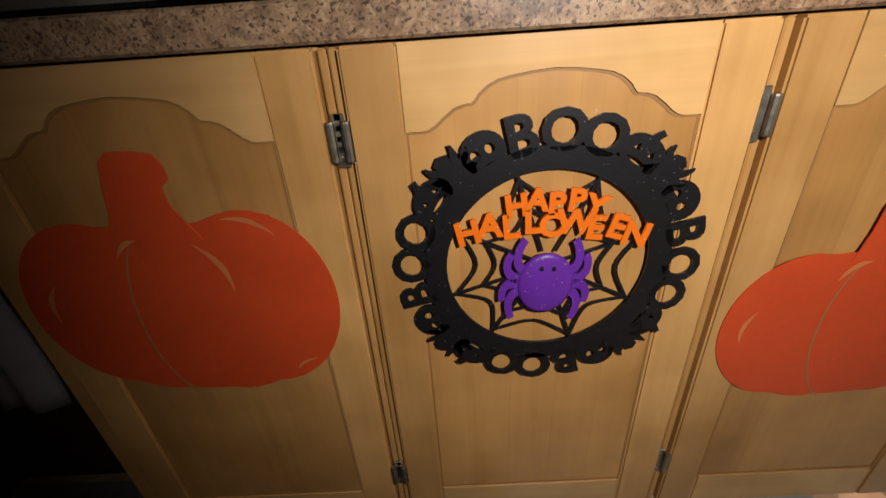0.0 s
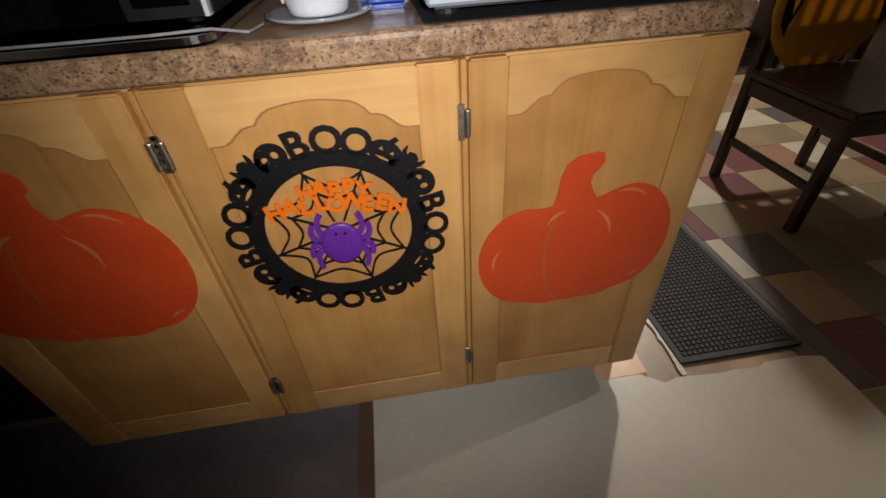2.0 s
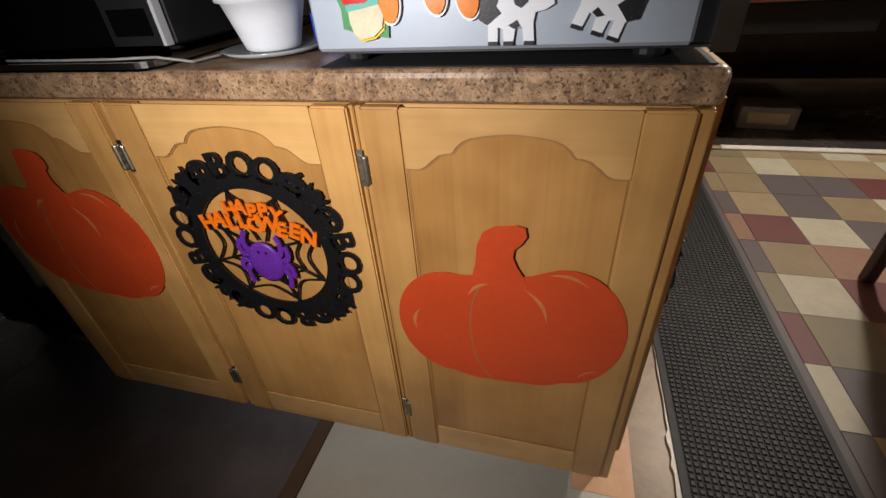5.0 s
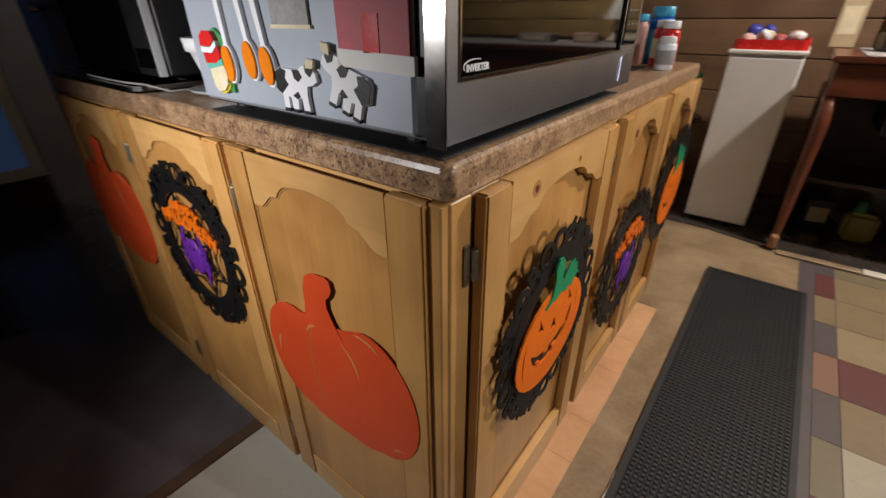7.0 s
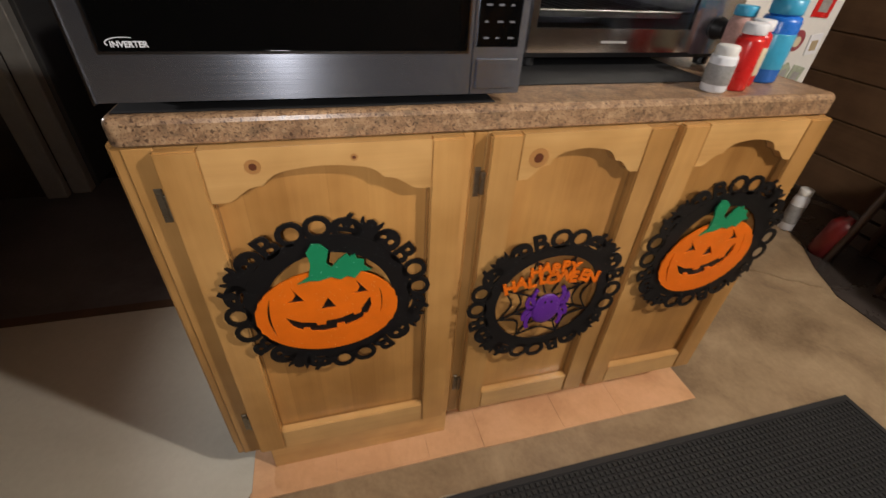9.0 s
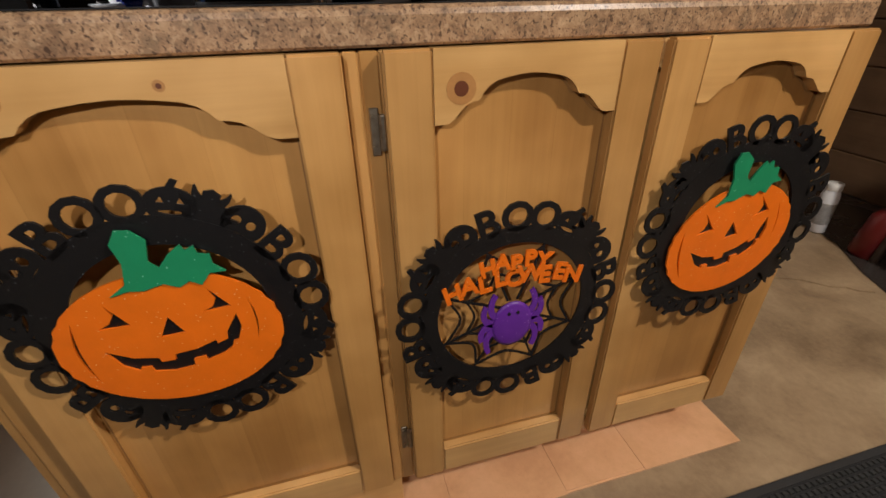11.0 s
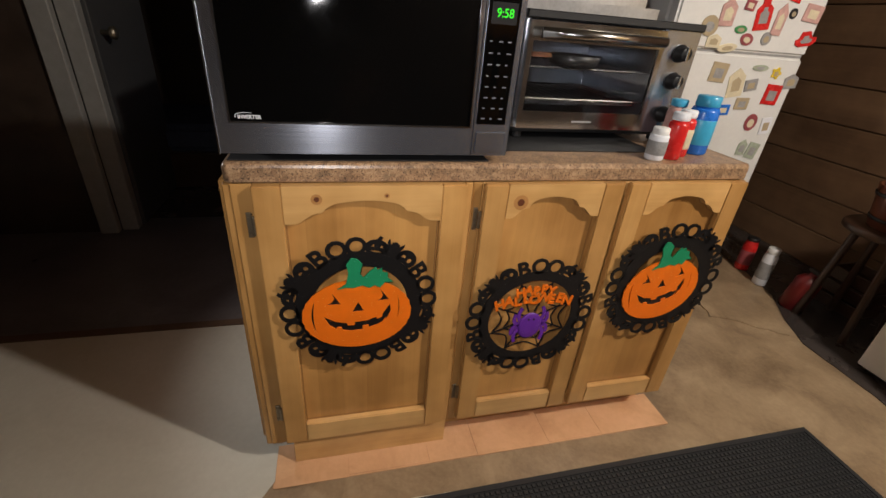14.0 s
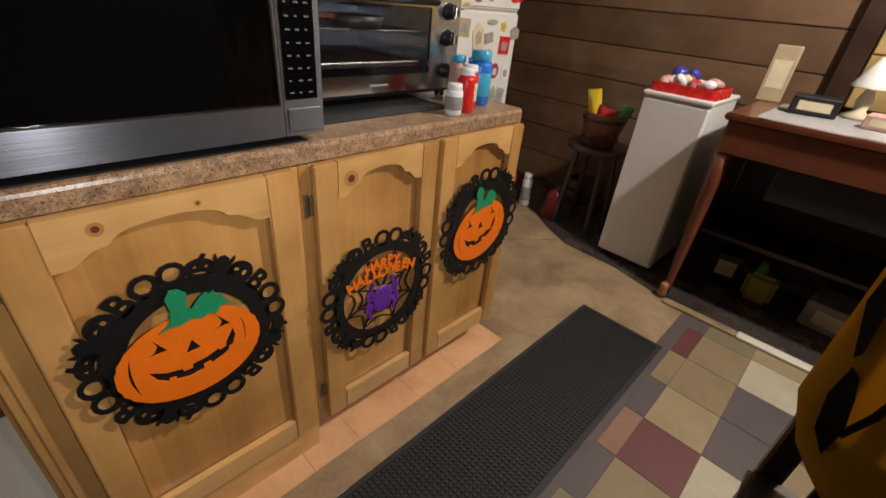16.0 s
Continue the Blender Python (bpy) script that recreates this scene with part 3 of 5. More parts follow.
A = lambda x, y, z: on_a(x, y, z)
B = lambda y, x, z: on_b(x, y, z)
cabinet(A, -1.300, -0.850, "honey pine base cabinet behind a red pumpkin cling", dict(w=0.405, x=-1.266, z0=0.112, z1=0.858, hinge_left=False), 0.010, 0.032, proud=0.011)
cabinet(A, -0.850, -0.427, "honey pine base cabinet behind a black wreath", dict(w=0.406, x=-0.839, z0=0.112, z1=0.858, knots=()), 0.010, 0.010, proud=0.011)
cabinet(A, -0.427, -0.002, "honey pine base cabinet at the counter corner", dict(w=0.396, x=-0.416, z0=0.112, z1=0.858, knots=((0.040, 0.817, 0.007),)), 0.020, 0.011, proud=0.011)
cabinet(B, 0.002, 0.497, "wide honey pine base cabinet under the microwave", dict(w=0.436, x=0.043, z0=0.118, z1=0.858, knots=((0.121, 0.830, 0.006), (0.262, 0.836, 0.003)), rise=0.050), 0.018, 0.041, kick=(0.055, 0.494, -0.003))
cabinet(B, 0.497, 0.877, "honey pine base cabinet with a large knot", dict(w=0.350, x=0.520, z0=0.118, z1=0.858, knots=((0.088, 0.815, 0.0095),)), 0.007, 0.023, kick=(0.0, 0.379, -0.065))
cabinet(B, 0.877, 1.240, "narrow honey pine base cabinet at the fridge end", dict(w=0.346, x=0.885, z0=0.118, z1=0.858, rise=0.048, hinges=False), 0.009, 0.008, kick=(0.0, 0.362, -0.065))

# plinth set back under the near side, toe-space shade put into its colour
tagged(part("plinth", box(-1.29, -0.07, 0.075, 0.09, 0.0062, 0.099), wood_dark), "recessed plinth with the shade under the cabinets in its colour", "plinth", kind="structure")

# L-shaped counter top with rolled edge strips
slab = plate([[(-0.008, 0.007), (-0.008, 1.226), (-0.64, 1.226), (-0.64, 0.64), (-1.307, 0.64), (-1.307, 0.007)]], 0.862, 0.8995)
top = tagged(part("countertop", slab, counter_mat), "brown and tan speckled laminate countertop", "countertop")


def edge_strip(a, b, out):
    """A rolled nosing from a to b; out is its outward direction."""
    d = Vector((b[0] - a[0], b[1] - a[1], 0))
    prof = [(0.0, 0.860), (0.010, 0.860), (0.013, 0.863), (0.0135, 0.890), (0.0115, 0.8955), (0.0075, 0.8990), (0.003, 0.9000), (0.0, 0.9000)]
    bm = bmesh.new()
    ends = []
    for p in (a, b):
        ends.append([bm.verts.new((p[0] + out[0] * o, p[1] + out[1] * o, z)) for o, z in prof])
    for k in range(len(prof)):
        q = (k + 1) % len(prof)
        bm.faces.new((ends[0][k], ends[0][q], ends[1][q], ends[1][k]))
    bm.faces.new(ends[0][::-1])
    bm.faces.new(ends[1])
    return part("edge_strip", bm, counter_mat, top)


edge_strip((-1.307, 0.007), (-0.008, 0.007), (0, -1))
edge_strip((-0.008, 0.0072), (-0.008, 1.226), (1, 0))
edge_strip((-0.008, 1.226), (-0.64, 1.226), (0, 1))
edge_strip((-1.307, 0.64), (-1.307, 0.007), (-1, 0))
part("edge_corner", lathe([(0.010, 0.860), (0.013, 0.863), (0.0135, 0.890), (0.0115, 0.8955), (0.0075, 0.8990), (0.003, 0.9000)], 20, pose(-0.008, 0.007, 0)), counter_mat, top, "", None, True)


# ---- halloween decorations ----
def pumpkin_outline(rx, ry):
    """The joint outline of overlapping lobes."""
    lobes = ((-0.50, -0.02, 0.50, 0.86), (0.50, 0.05, 0.50, 0.92), (0.0, -0.10, 0.60, 0.88), (-0.25, -0.08, 0.52, 0.90), (0.25, -0.06, 0.52, 0.92))
    pts = []
    for k in range(72):
        a = 2 * math.pi * k / 72
        c, s = math.cos(a), math.sin(a)
        best = 0.2
        for lx, ly, lrx, lry in lobes:
            qa = (c / lrx) ** 2 + (s / lry) ** 2
            qb = -2 * (c * lx / lrx**2 + s * ly / lry**2)
            qc = (lx / lrx) ** 2 + (ly / lry) ** 2 - 1
            d = qb * qb - 4 * qa * qc
            if d > 0:
                best = max(best, (-qb + math.sqrt(d)) / (2 * qa))
        pts.append((best * c * rx, best * s * ry))
    return pts


def crescent(cx, cy, length, fat, turn, bend=0.35):
    n = 9
    up = [((i / (n - 1) - 0.5) * length, bend * length * (0.25 - (i / (n - 1) - 0.5) ** 2) + fat * math.sin(math.pi * i / (n - 1))) for i in range(n)]
    dn = [((i / (n - 1) - 0.5) * length, bend * length * (0.25 - (i / (n - 1) - 0.5) ** 2)) for i in range(n - 2, 0, -1)]
    c, s = math.cos(radians(turn)), math.sin(radians(turn))
    return [(cx + x * c - y * s, cy + x * s + y * c) for x, y in up + dn]


def pumpkin_sticker(m, rx, ry, stem, label):
    th = thing("pumpkin_cling", m, label, "decoration", "red pumpkin clings on the cabinet doors")
    marks = [crescent(-0.80 * rx, 0.05 * ry, 0.055, 0.006, 75), crescent(-0.20 * rx, 0.62 * ry, 0.050, 0.006, 35), crescent(0.26 * rx, 0.42 * ry, 0.075, 0.007, -62), crescent(0.52 * rx, 0.82 * ry, 0.060, 0.006, -18), crescent(0.72 * rx, -0.66 * ry, 0.035, 0.004, 35)]
    part("pumpkin_body", plate([pumpkin_outline(rx, ry)], 0.0, 0.0016), vinyl_red, th, "flat red-orange vinyl pumpkin")
    for k in marks:
        part("highlight_mark", plate([k], 0.0016, 0.0021), vinyl_mark, th, "tan highlight stroke")
    part("segment_line", ribbon(ellipse(-0.02 * rx, -0.1 * ry, 0.30 * rx, 0.95 * ry, 14, 105, 250, False), 0.0022, 0.0016, 0.0019), groove_mat, th)
    st = [(x, y * ry) for x, y in stem]
    part("stem", plate([st], 0.0016, 0.0026), vinyl_red, th, "red-orange vinyl stem")
    return th


STEM_HOOK = ((-0.050, 0.72), (-0.040, 1.02), (-0.036, 1.25), (-0.026, 1.42), (-0.008, 1.50), (0.022, 1.52), (0.034, 1.49), (0.036, 1.38), (0.028, 1.28), (0.018, 1.21), (0.016, 1.10), (0.022, 0.97), (0.040, 0.72))
STEM_CAP = ((-0.056, 0.70), (-0.046, 0.95), (-0.042, 1.18), (-0.036, 1.36), (-0.026, 1.43), (0.000, 1.44), (0.020, 1.42), (0.028, 1.34), (0.030, 1.23), (0.020, 1.16), (0.022, 1.02), (0.030, 0.92), (0.048, 0.70))
pumpkin_sticker(on_a(-0.220, -0.0208, 0.500, 3), 0.184, 0.132, STEM_HOOK, "red-orange vinyl pumpkin cling on the corner cabinet door")
pumpkin_sticker(on_a(-1.076, -0.0208, 0.578, -4), 0.190, 0.138, STEM_CAP, "red-orange vinyl pumpkin cling on the end cabinet door")



def ring_bit(loops):
    return plate(loops, 0.0, 0.0025)


def small_pumpkin():
    rim = ellipse(0, 0, 0.0235, 0.0185, 24, 100, 440, False) + [(0.007, 0.0255), (0.001, 0.0275), (-0.002, 0.022)]
    return ring_bit([rim, [(-0.012, 0.001), (-0.005, 0.001), (-0.008, 0.008)], [(0.005, 0.001), (0.012, 0.001), (0.008, 0.008)], crescent(0, -0.008, 0.026, 0.005, 0, -0.45)])


def small_skull():
    b = ring_bit([ellipse(0, 0, 0.0215, 0.0215, 22), ellipse(-0.008, 0.001, 0.0048, 0.0056, 10), ellipse(0.007, 0.001, 0.0048, 0.0056, 10), crescent(0, -0.013, 0.018, 0.0035, 0, -0.4)])
    return b


def small_spider():
    """One outline: an oval body with a head and eight crooked legs."""
    rim = []
    for a in (-50, -18, 14, 46, 90, 134, 166, 198, 230):
        c, d = math.cos(radians(a)), math.sin(radians(a))
        if a == 90:
            rim += [(0.008, 0.012), (0.008, 0.020), (0.0, 0.024), (-0.008, 0.020), (-0.008, 0.012)]
            continue
        s = 1 if a < 90 else -1
        for r, w in ((0.0145, -0.0042), (0.022, -0.0030), (0.0285, -0.0012), (0.0290, 0.0012), (0.0225, 0.0032), (0.0145, 0.0042)):
            bend = 0.0045 * max(0.0, (r - 0.016) / 0.012) ** 2 * s
            rim.append((r * c - (w + bend) * d, r * d + (w + bend) * c))
    return ring_bit([rim])


def frame_ring(th, spin=0, hole=0.1165):
    """Black felt ring, its lettering and cut-out charms."""
    part("ring", plate([ellipse(0, 0, 0.1425, 0.1425, 72), ellipse(0, 0, hole, hole, 72)], 0, 0.003), felt_black, th, "black glitter-felt ring")
    glyph = {}
    for q in range(4):
        for text, a in (("B", 16.5), ("O", 0.5), ("O", -15.0)):
            ang = a + 90 * q + spin
            m = pose(0, 0, 0, 0, 0, ang) @ pose(0, 0.1545, 0.0)
            if text in glyph:
                again(glyph[text], "letter", th, m)
            else:
                glyph[text] = part("letter", letters(text, 0.0590, 0.003, 0.0016), felt_black, th, "", m)
        for kind, a in ((small_pumpkin, -31.5), (small_spider, -44.5), (small_skull, -58.5)):
            ang = a + 90 * q + spin
            m = pose(0, 0, 0.0002, 0, 0, ang) @ pose(0, 0.1555, 0.0) @ Matrix.Diagonal((1.12, 1.06, 1, 1))
            if kind in glyph:
                again(glyph[kind], "charm", th, m)
            else:
                glyph[kind] = part("charm", kind(), felt_black, th, "", m)


def web_wreath(m, label, words=0.0):
    th = thing("halloween_wreath", m, label, "wreath", "black wreaths on the cabinet doors")
    frame_ring(th, 0)
    spokes = [22, 68, 112, 158, 202, 240, 292, 336]
    for a in spokes:
        c, s = math.cos(radians(a)), math.sin(radians(a))
        part("web_strand", ribbon([(0.020 * c, 0.020 * s), (0.118 * c, 0.118 * s)], 0.0036, 0.0002, 0.0026), felt_black, th)
    for k, a in enumerate(spokes):
        b = spokes[(k + 1) % 8] + (360 if k == 7 else 0)
        for r, sag in ((0.112, 0.030), (0.078, 0.018)):
            line = []
            for i in range(9):
                f = i / 8
                ang = radians(a + (b - a) * f)
                rr = r - sag * 4 * f * (1 - f)
                line.append((rr * math.cos(ang), rr * math.sin(ang)))
            part("web_strand", ribbon(line, 0.0036, 0.0004, 0.0024), felt_black, th)
    sp = lathe([(0.001, 0.0035), (0.031, 0.0035), (0.0315, 0.0062), (0.027, 0.0085), (0.012, 0.0095), (0.002, 0.0097)], 26)
    bmesh.ops.transform(sp, matrix=Matrix.Diagonal((1.26, 1.28, 1, 1)), verts=sp.verts[:])
    body = part("spider", sp, foam_purple, th, "purple glitter-foam spider", Matrix.Translation((0, -0.024, 0)) @ Matrix.Diagonal((0.84, 1.05, 1, 1)), True)
    add_legs = []
    for s in (-1, 1):
        for pts in (((0.020, 0.018), (0.046, 0.012), (0.047, 0.042), (0.034, 0.056)), ((0.024, 0.008), (0.054, 0.000), (0.062, 0.024), (0.051, 0.038)), ((0.026, -0.002), (0.056, 0.008), (0.064, -0.008), (0.058, -0.024)), ((0.024, -0.012), (0.048, -0.002), (0.056, -0.028), (0.043, -0.048))):
            fine = []
            for i in range(10):
                f = i / 9
                p = [(1 - f) ** 3 * pts[0][k] + 3 * f * (1 - f) ** 2 * pts[1][k] + 3 * f * f * (1 - f) * pts[2][k] + f**3 * pts[3][k] for k in (0, 1)]
                fine.append((s * p[0], p[1]))
            part("spider_leg", ribbon(fine, 0.0125, 0.0035, 0.0066, 0.80), foam_purple, body)
        part("spider_eye", lathe([(0.0030, 0.0090), (0.0030, 0.0102)], 10, pose(s * 0.0085, 0.022, 0)), black_plastic, body)
    for text, size, r, mid, step in (("HAPPY", 0.035, 0.30, 0.087, 0.0212), ("HALLOWEEN", 0.039, 0.42, 0.061, 0.0234)):
        line = bmesh.new()
        for i, ch in enumerate(text):
            u = (i - (len(text) - 1) / 2) * step
            add(line, letters(ch, size, 0.003, 0.0016), pose(u, mid + words - u * u / (2 * r) + (0.003 if i % 2 else -0.002), 0.0036 + 0.0004 * (i % 2), 0, 0, -math.degrees(u / r) + (3, -4, 2)[i % 3]))
        part("lettering", line, foam_orange, th, "orange glitter-foam words")
    return th


def face_wreath(m, label, turn=0, spin=0, wide=1.01, tall=1.08, rise=0.013, shift=0.0):
    th = thing("halloween_wreath", m, label, "wreath", "black wreaths on the cabinet doors")
    frame_ring(th, spin, 0.1080)
    grow = Matrix.Translation((shift, rise, 0)) @ Matrix.Diagonal((wide, tall, 1, 1))
    big = lambda loop: [(x * 1.10, -0.022 + (y + 0.022) * 1.10) for x, y in loop]
    out = [(x * (1 + 0.012 * math.sin(9 * i)), y) for i, (x, y) in enumerate(ellipse(0.0, -0.022, 0.129, 0.088, 60))]
    eye_l = [(-0.068, 0.004), (-0.055, 0.010), (-0.049, 0.018), (-0.054, 0.032), (-0.036, 0.004)]
    eye_r = [(0.036, 0.006), (0.049, 0.011), (0.054, 0.019), (0.048, 0.034), (0.068, 0.008)]
    nose = [(-0.013, -0.016), (0.013, -0.015), (0.001, 0.007)]
    mouth = [(-0.073, -0.022), (-0.048, -0.036), (-0.024, -0.041), (-0.023, -0.047), (-0.008, -0.047), (-0.007, -0.040), (0.018, -0.038), (0.040, -0.031), (0.041, -0.036), (0.053, -0.032), (0.054, -0.024), (0.070, -0.002), (0.072, -0.018), (0.064, -0.036), (0.058, -0.037), (0.055, -0.044), (0.044, -0.050), (0.024, -0.056), (0.023, -0.050), (0.010, -0.051), (0.009, -0.060), (-0.014, -0.062), (-0.034, -0.058), (-0.036, -0.051), (-0.046, -0.050), (-0.048, -0.054), (-0.062, -0.044)]
    holes = [big(eye_l), big(eye_r), big(nose), big(mouth), crescent(-0.098, -0.022, 0.085, 0.0045, 90, 0.25), crescent(0.094, -0.010, 0.062, 0.0022, -90, 0.25)]
    back = [(x * 0.97, y * 0.97) for x, y in ellipse(0.0, -0.022, 0.127, 0.086, 48)]
    part("backing", plate([back], 0.0036, 0.0052), felt_black, th, "black felt backing", grow)
    part("pumpkin_face", plate([out] + holes, 0.0053, 0.0085), foam_orange, th, "orange glitter-foam pumpkin face", grow)
    leaf = [(-0.046, 0.046), (-0.026, 0.058), (-0.020, 0.082), (-0.024, 0.104), (-0.014, 0.118), (0.000, 0.116), (0.012, 0.104), (0.006, 0.080), (0.014, 0.072), (0.028, 0.086), (0.042, 0.095), (0.046, 0.088), (0.056, 0.092), (0.058, 0.082), (0.070, 0.080), (0.070, 0.068), (0.082, 0.058), (0.064, 0.058), (0.052, 0.045), (0.040, 0.052), (0.028, 0.046), (0.012, 0.053), (-0.010, 0.048), (-0.026, 0.050)]
    part("stem_and_leaf", plate([leaf], 0.0086, 0.0115), foam_green, th, "green glitter-foam stem and leaf", grow)
    if turn:
        th.matrix_basis = th.matrix_basis @ pose(0, 0, 0, 0, 0, turn)
    return th


web_wreath(on_a(-0.634, -0.0225, 0.614, -4), "black felt wreath with orange greeting and purple spider", -0.007)
web_wreath(on_b(0.0310, 0.685, 0.493, 0), "black felt wreath with web, greeting and purple spider")
face_wreath(on_b(0.0300, 0.247, 0.570, 0), "black felt wreath with a smiling orange pumpkin", 0, 18, 0.957, 1.083, 0.005, -0.007)
face_wreath(on_b(0.0300, 1.068, 0.576, 0), "black felt wreath with a grinning pumpkin by the fridge", 9, -6, 0.90, 1.10, 0.004, -0.010)


# ---- things on the counter ----
def steel_microwave():
    th = thing("microwave_oven", pose(-0.004, -0.002, 0.9039) @ Matrix.Diagonal((1, 0.957, 1, 1)), "stainless steel microwave with black glass door, magnets on its side", "microwave")
    # local x back is negative, front at x = 0; y along the front
    part("casing", box(-0.462, -0.036, 0.0, 0.588, 0.016, 0.338, 0.004), grey_paint, th, "grey painted steel casing")
    part("front_gap", box(-0.036, -0.020, 0.004, 0.584, 0.018, 0.334), black_plastic, th)
    door = part("door", plate([[(0.0, 0.012), (0.506, 0.012), (0.506, 0.342), (0.0, 0.342)], [(0.026, 0.072), (0.498, 0.072), (0.498, 0.306), (0.026, 0.306)]], -0.020, 0.0), steel, th, "brushed steel door frame", pose(0, 0, 0, 90, 0, 90))
    part("window", plate([[(0.026, 0.072), (0.498, 0.072), (0.498, 0.306), (0.026, 0.306)]], -0.010, -0.0025), black_glass, door, "black glass window")
    part("bright_edge", plate([[(0.0, 0.010), (0.0, 0.342), (-0.003, 0.342), (-0.003, 0.010)]], -0.020, 0.003), chrome, door)
    line = plate([[(0.023, 0.069), (0.501, 0.069), (0.501, 0.309), (0.023, 0.309)], [(0.026, 0.072), (0.498, 0.072), (0.498, 0.306), (0.026, 0.306)]], -0.002, 0.0012)
    part("bright_edge", line, chrome, door)
    pane = part("control_panel", plate([[(0.508, 0.012), (0.590, 0.012), (0.590, 0.342), (0.508, 0.342)]], -0.020, -0.0005), steel, th, "steel control panel", pose(0, 0, 0, 90, 0, 90))
    part("key_field", plate([[(0.512, 0.078), (0.578, 0.078), (0.578, 0.306), (0.512, 0.306)]], -0.0005, 0.0010), black_glass, pane, "black key field")
    part("display", plate([[(0.520, 0.262), (0.572, 0.262), (0.572, 0.298), (0.520, 0.298)]], 0.0010, 0.0016), black_plastic, pane)
    part("clock_digits", letters("9:58", 0.021, 0.0005, 0.0003), led, pane, "glowing green clock digits", pose(0.547, 0.280, 0.0017))
    for r in range(8):
        for k in range(3):
            w = (0.008, 0.005, 0.009)[(r + k) % 3]
            part("key_mark", box(0.522 + 0.019 * k, 0.522 + 0.019 * k + w, 0.088 + 0.0205 * r, 0.0907 + 0.0205 * r, 0.0010, 0.0013), key_print, pane)
    part("door_button", box(0.514, 0.582, 0.020, 0.062, -0.0005, 0.0025, 0.0015), steel, pane, "steel door button")
    part("lettering", letters("INVERTER", 0.0094, 0.0004, 0.0003), white_plastic, door, "small white lettering", pose(0.060, 0.0790, -0.0024))
    part("swoosh", ribbon(ellipse(0.055, 0.0808, 0.0205, 0.0062, 16, 205, 62, False), 0.0014, -0.0024, -0.0020, 0.5), white_plastic, door)
    for x in (-0.43, -0.07):
        for y in (0.05, 0.54):
            part("foot", lathe([(0.016, -0.0018), (0.018, 0.002), (0.018, 0.018)], 14, pose(x, y, 0)), black_plastic, th)
    part("underside", box(-0.45, -0.012, 0.01, 0.575, 0.0125, 0.0155), black_soft, th)
    return th


steel_microwave()
for q, lab in (((-0.47, -0.010, 0.004, 0.530), "thin black mat under the steel microwave"), ((-0.575, -0.095, 0.600, 1.020), "black glass mat under the toaster oven")):
    bd_ = thing("counter_mat", pose(0, 0, 0.9003), lab, "mat")
    part("mat_sheet", box(q[0], q[1], q[2], q[3], 0.0, 0.0016, 0.0006), rubber_low, bd_)
SIDE = -0.0025


def magnet(name, x, z, bits, label, turn=0, mats=None):
    """A fridge magnet on the casing's side, from (outline, material, depth) pieces."""
    th = thing(name, on_a(x + 0.008, SIDE, z - 0.006, turn), label, "magnet", "magnets on the microwave side")
    for nm, loop, mat, z0, z1 in bits:
        part(nm, plate([loop], z0, z1), mat, th)
    return th


def spoon(x, z, h, turn):
    bowl = ellipse(0, -h * 0.30, 0.0125, 0.022, 20)
    magnet("spoon_magnet", x, z, [("handle", [(-0.004, -h * 0.2), (0.004, -h * 0.2), (0.0055, h * 0.62), (0.003, h * 0.68), (-0.003, h * 0.68), (-0.0055, h * 0.62)], white_plastic, 0, 0.005), ("spoon_bowl", [(px * 1.18, py) for px, py in ellipse(0, -h * 0.30, 0.0125, 0.025, 20)], white_plastic, 0.001, 0.0055), ("spoon_filling", bowl, orange_plastic, 0.0055, 0.0085)], "white spoon magnet with an orange bowl", turn)


spoon(-0.372, 1.008, 0.098, 3)
spoon(-0.320, 1.013, 0.092, 8)
spoon(-0.284, 1.008, 0.092, 9)


def cow(x, z, flip, turn=0):
    """A standing cow: body with head and four legs, patches and hooves."""
    s = -1 if flip else 1
    at = lambda pts: [(s * a * 0.95, b * 0.85 - 0.003) for a, b in pts]
    body = at(((-0.037, -0.004), (-0.036, 0.019), (-0.028, 0.025), (0.010, 0.024), (0.020, 0.030), (0.034, 0.031), (0.044, 0.022), (0.046, 0.012), (0.036, 0.006), (0.026, 0.004), (0.024, -0.008), (0.026, -0.030), (0.014, -0.030), (0.012, -0.012), (0.004, -0.014), (0.002, -0.030), (-0.009, -0.030), (-0.010, -0.014), (-0.016, -0.012), (-0.016, -0.030), (-0.027, -0.030), (-0.027, -0.010)))
    bits = [("cow_body", body, white_plastic, 0, 0.005)]
    for loop in (((-0.0375, -0.003), (-0.0365, 0.0195), (-0.024, 0.0252), (-0.014, 0.022), (-0.018, 0.012), (-0.012, 0.004), (-0.022, -0.004), (-0.028, -0.009)), ((0.000, 0.0242), (0.012, 0.0242), (0.018, 0.016), (0.010, 0.009), (0.003, 0.013)), ((0.026, 0.0315), (0.0345, 0.0315), (0.0405, 0.024), (0.034, 0.017), (0.027, 0.022)), ((-0.004, -0.010), (0.006, -0.004), (0.010, -0.011), (0.003, -0.0142))):
        bits.append(("black_patch", at(loop), felt_black, 0.005, 0.006))
    for a in (-0.0215, -0.0035, 0.020):
        bits.append(("hoof", at(((a - 0.0058, -0.0335), (a + 0.0058, -0.0335), (a + 0.0055, -0.0285), (a - 0.0055, -0.0285))), felt_black, 0.0, 0.0056))
    bits.append(("horns", at(((0.030, 0.028), (0.044, 0.028), (0.047, 0.038), (0.034, 0.040))), cream_card, 0.004, 0.0075))
    magnet("cow_magnet", x, z, bits, "black and white cow magnet with pale horns", turn)


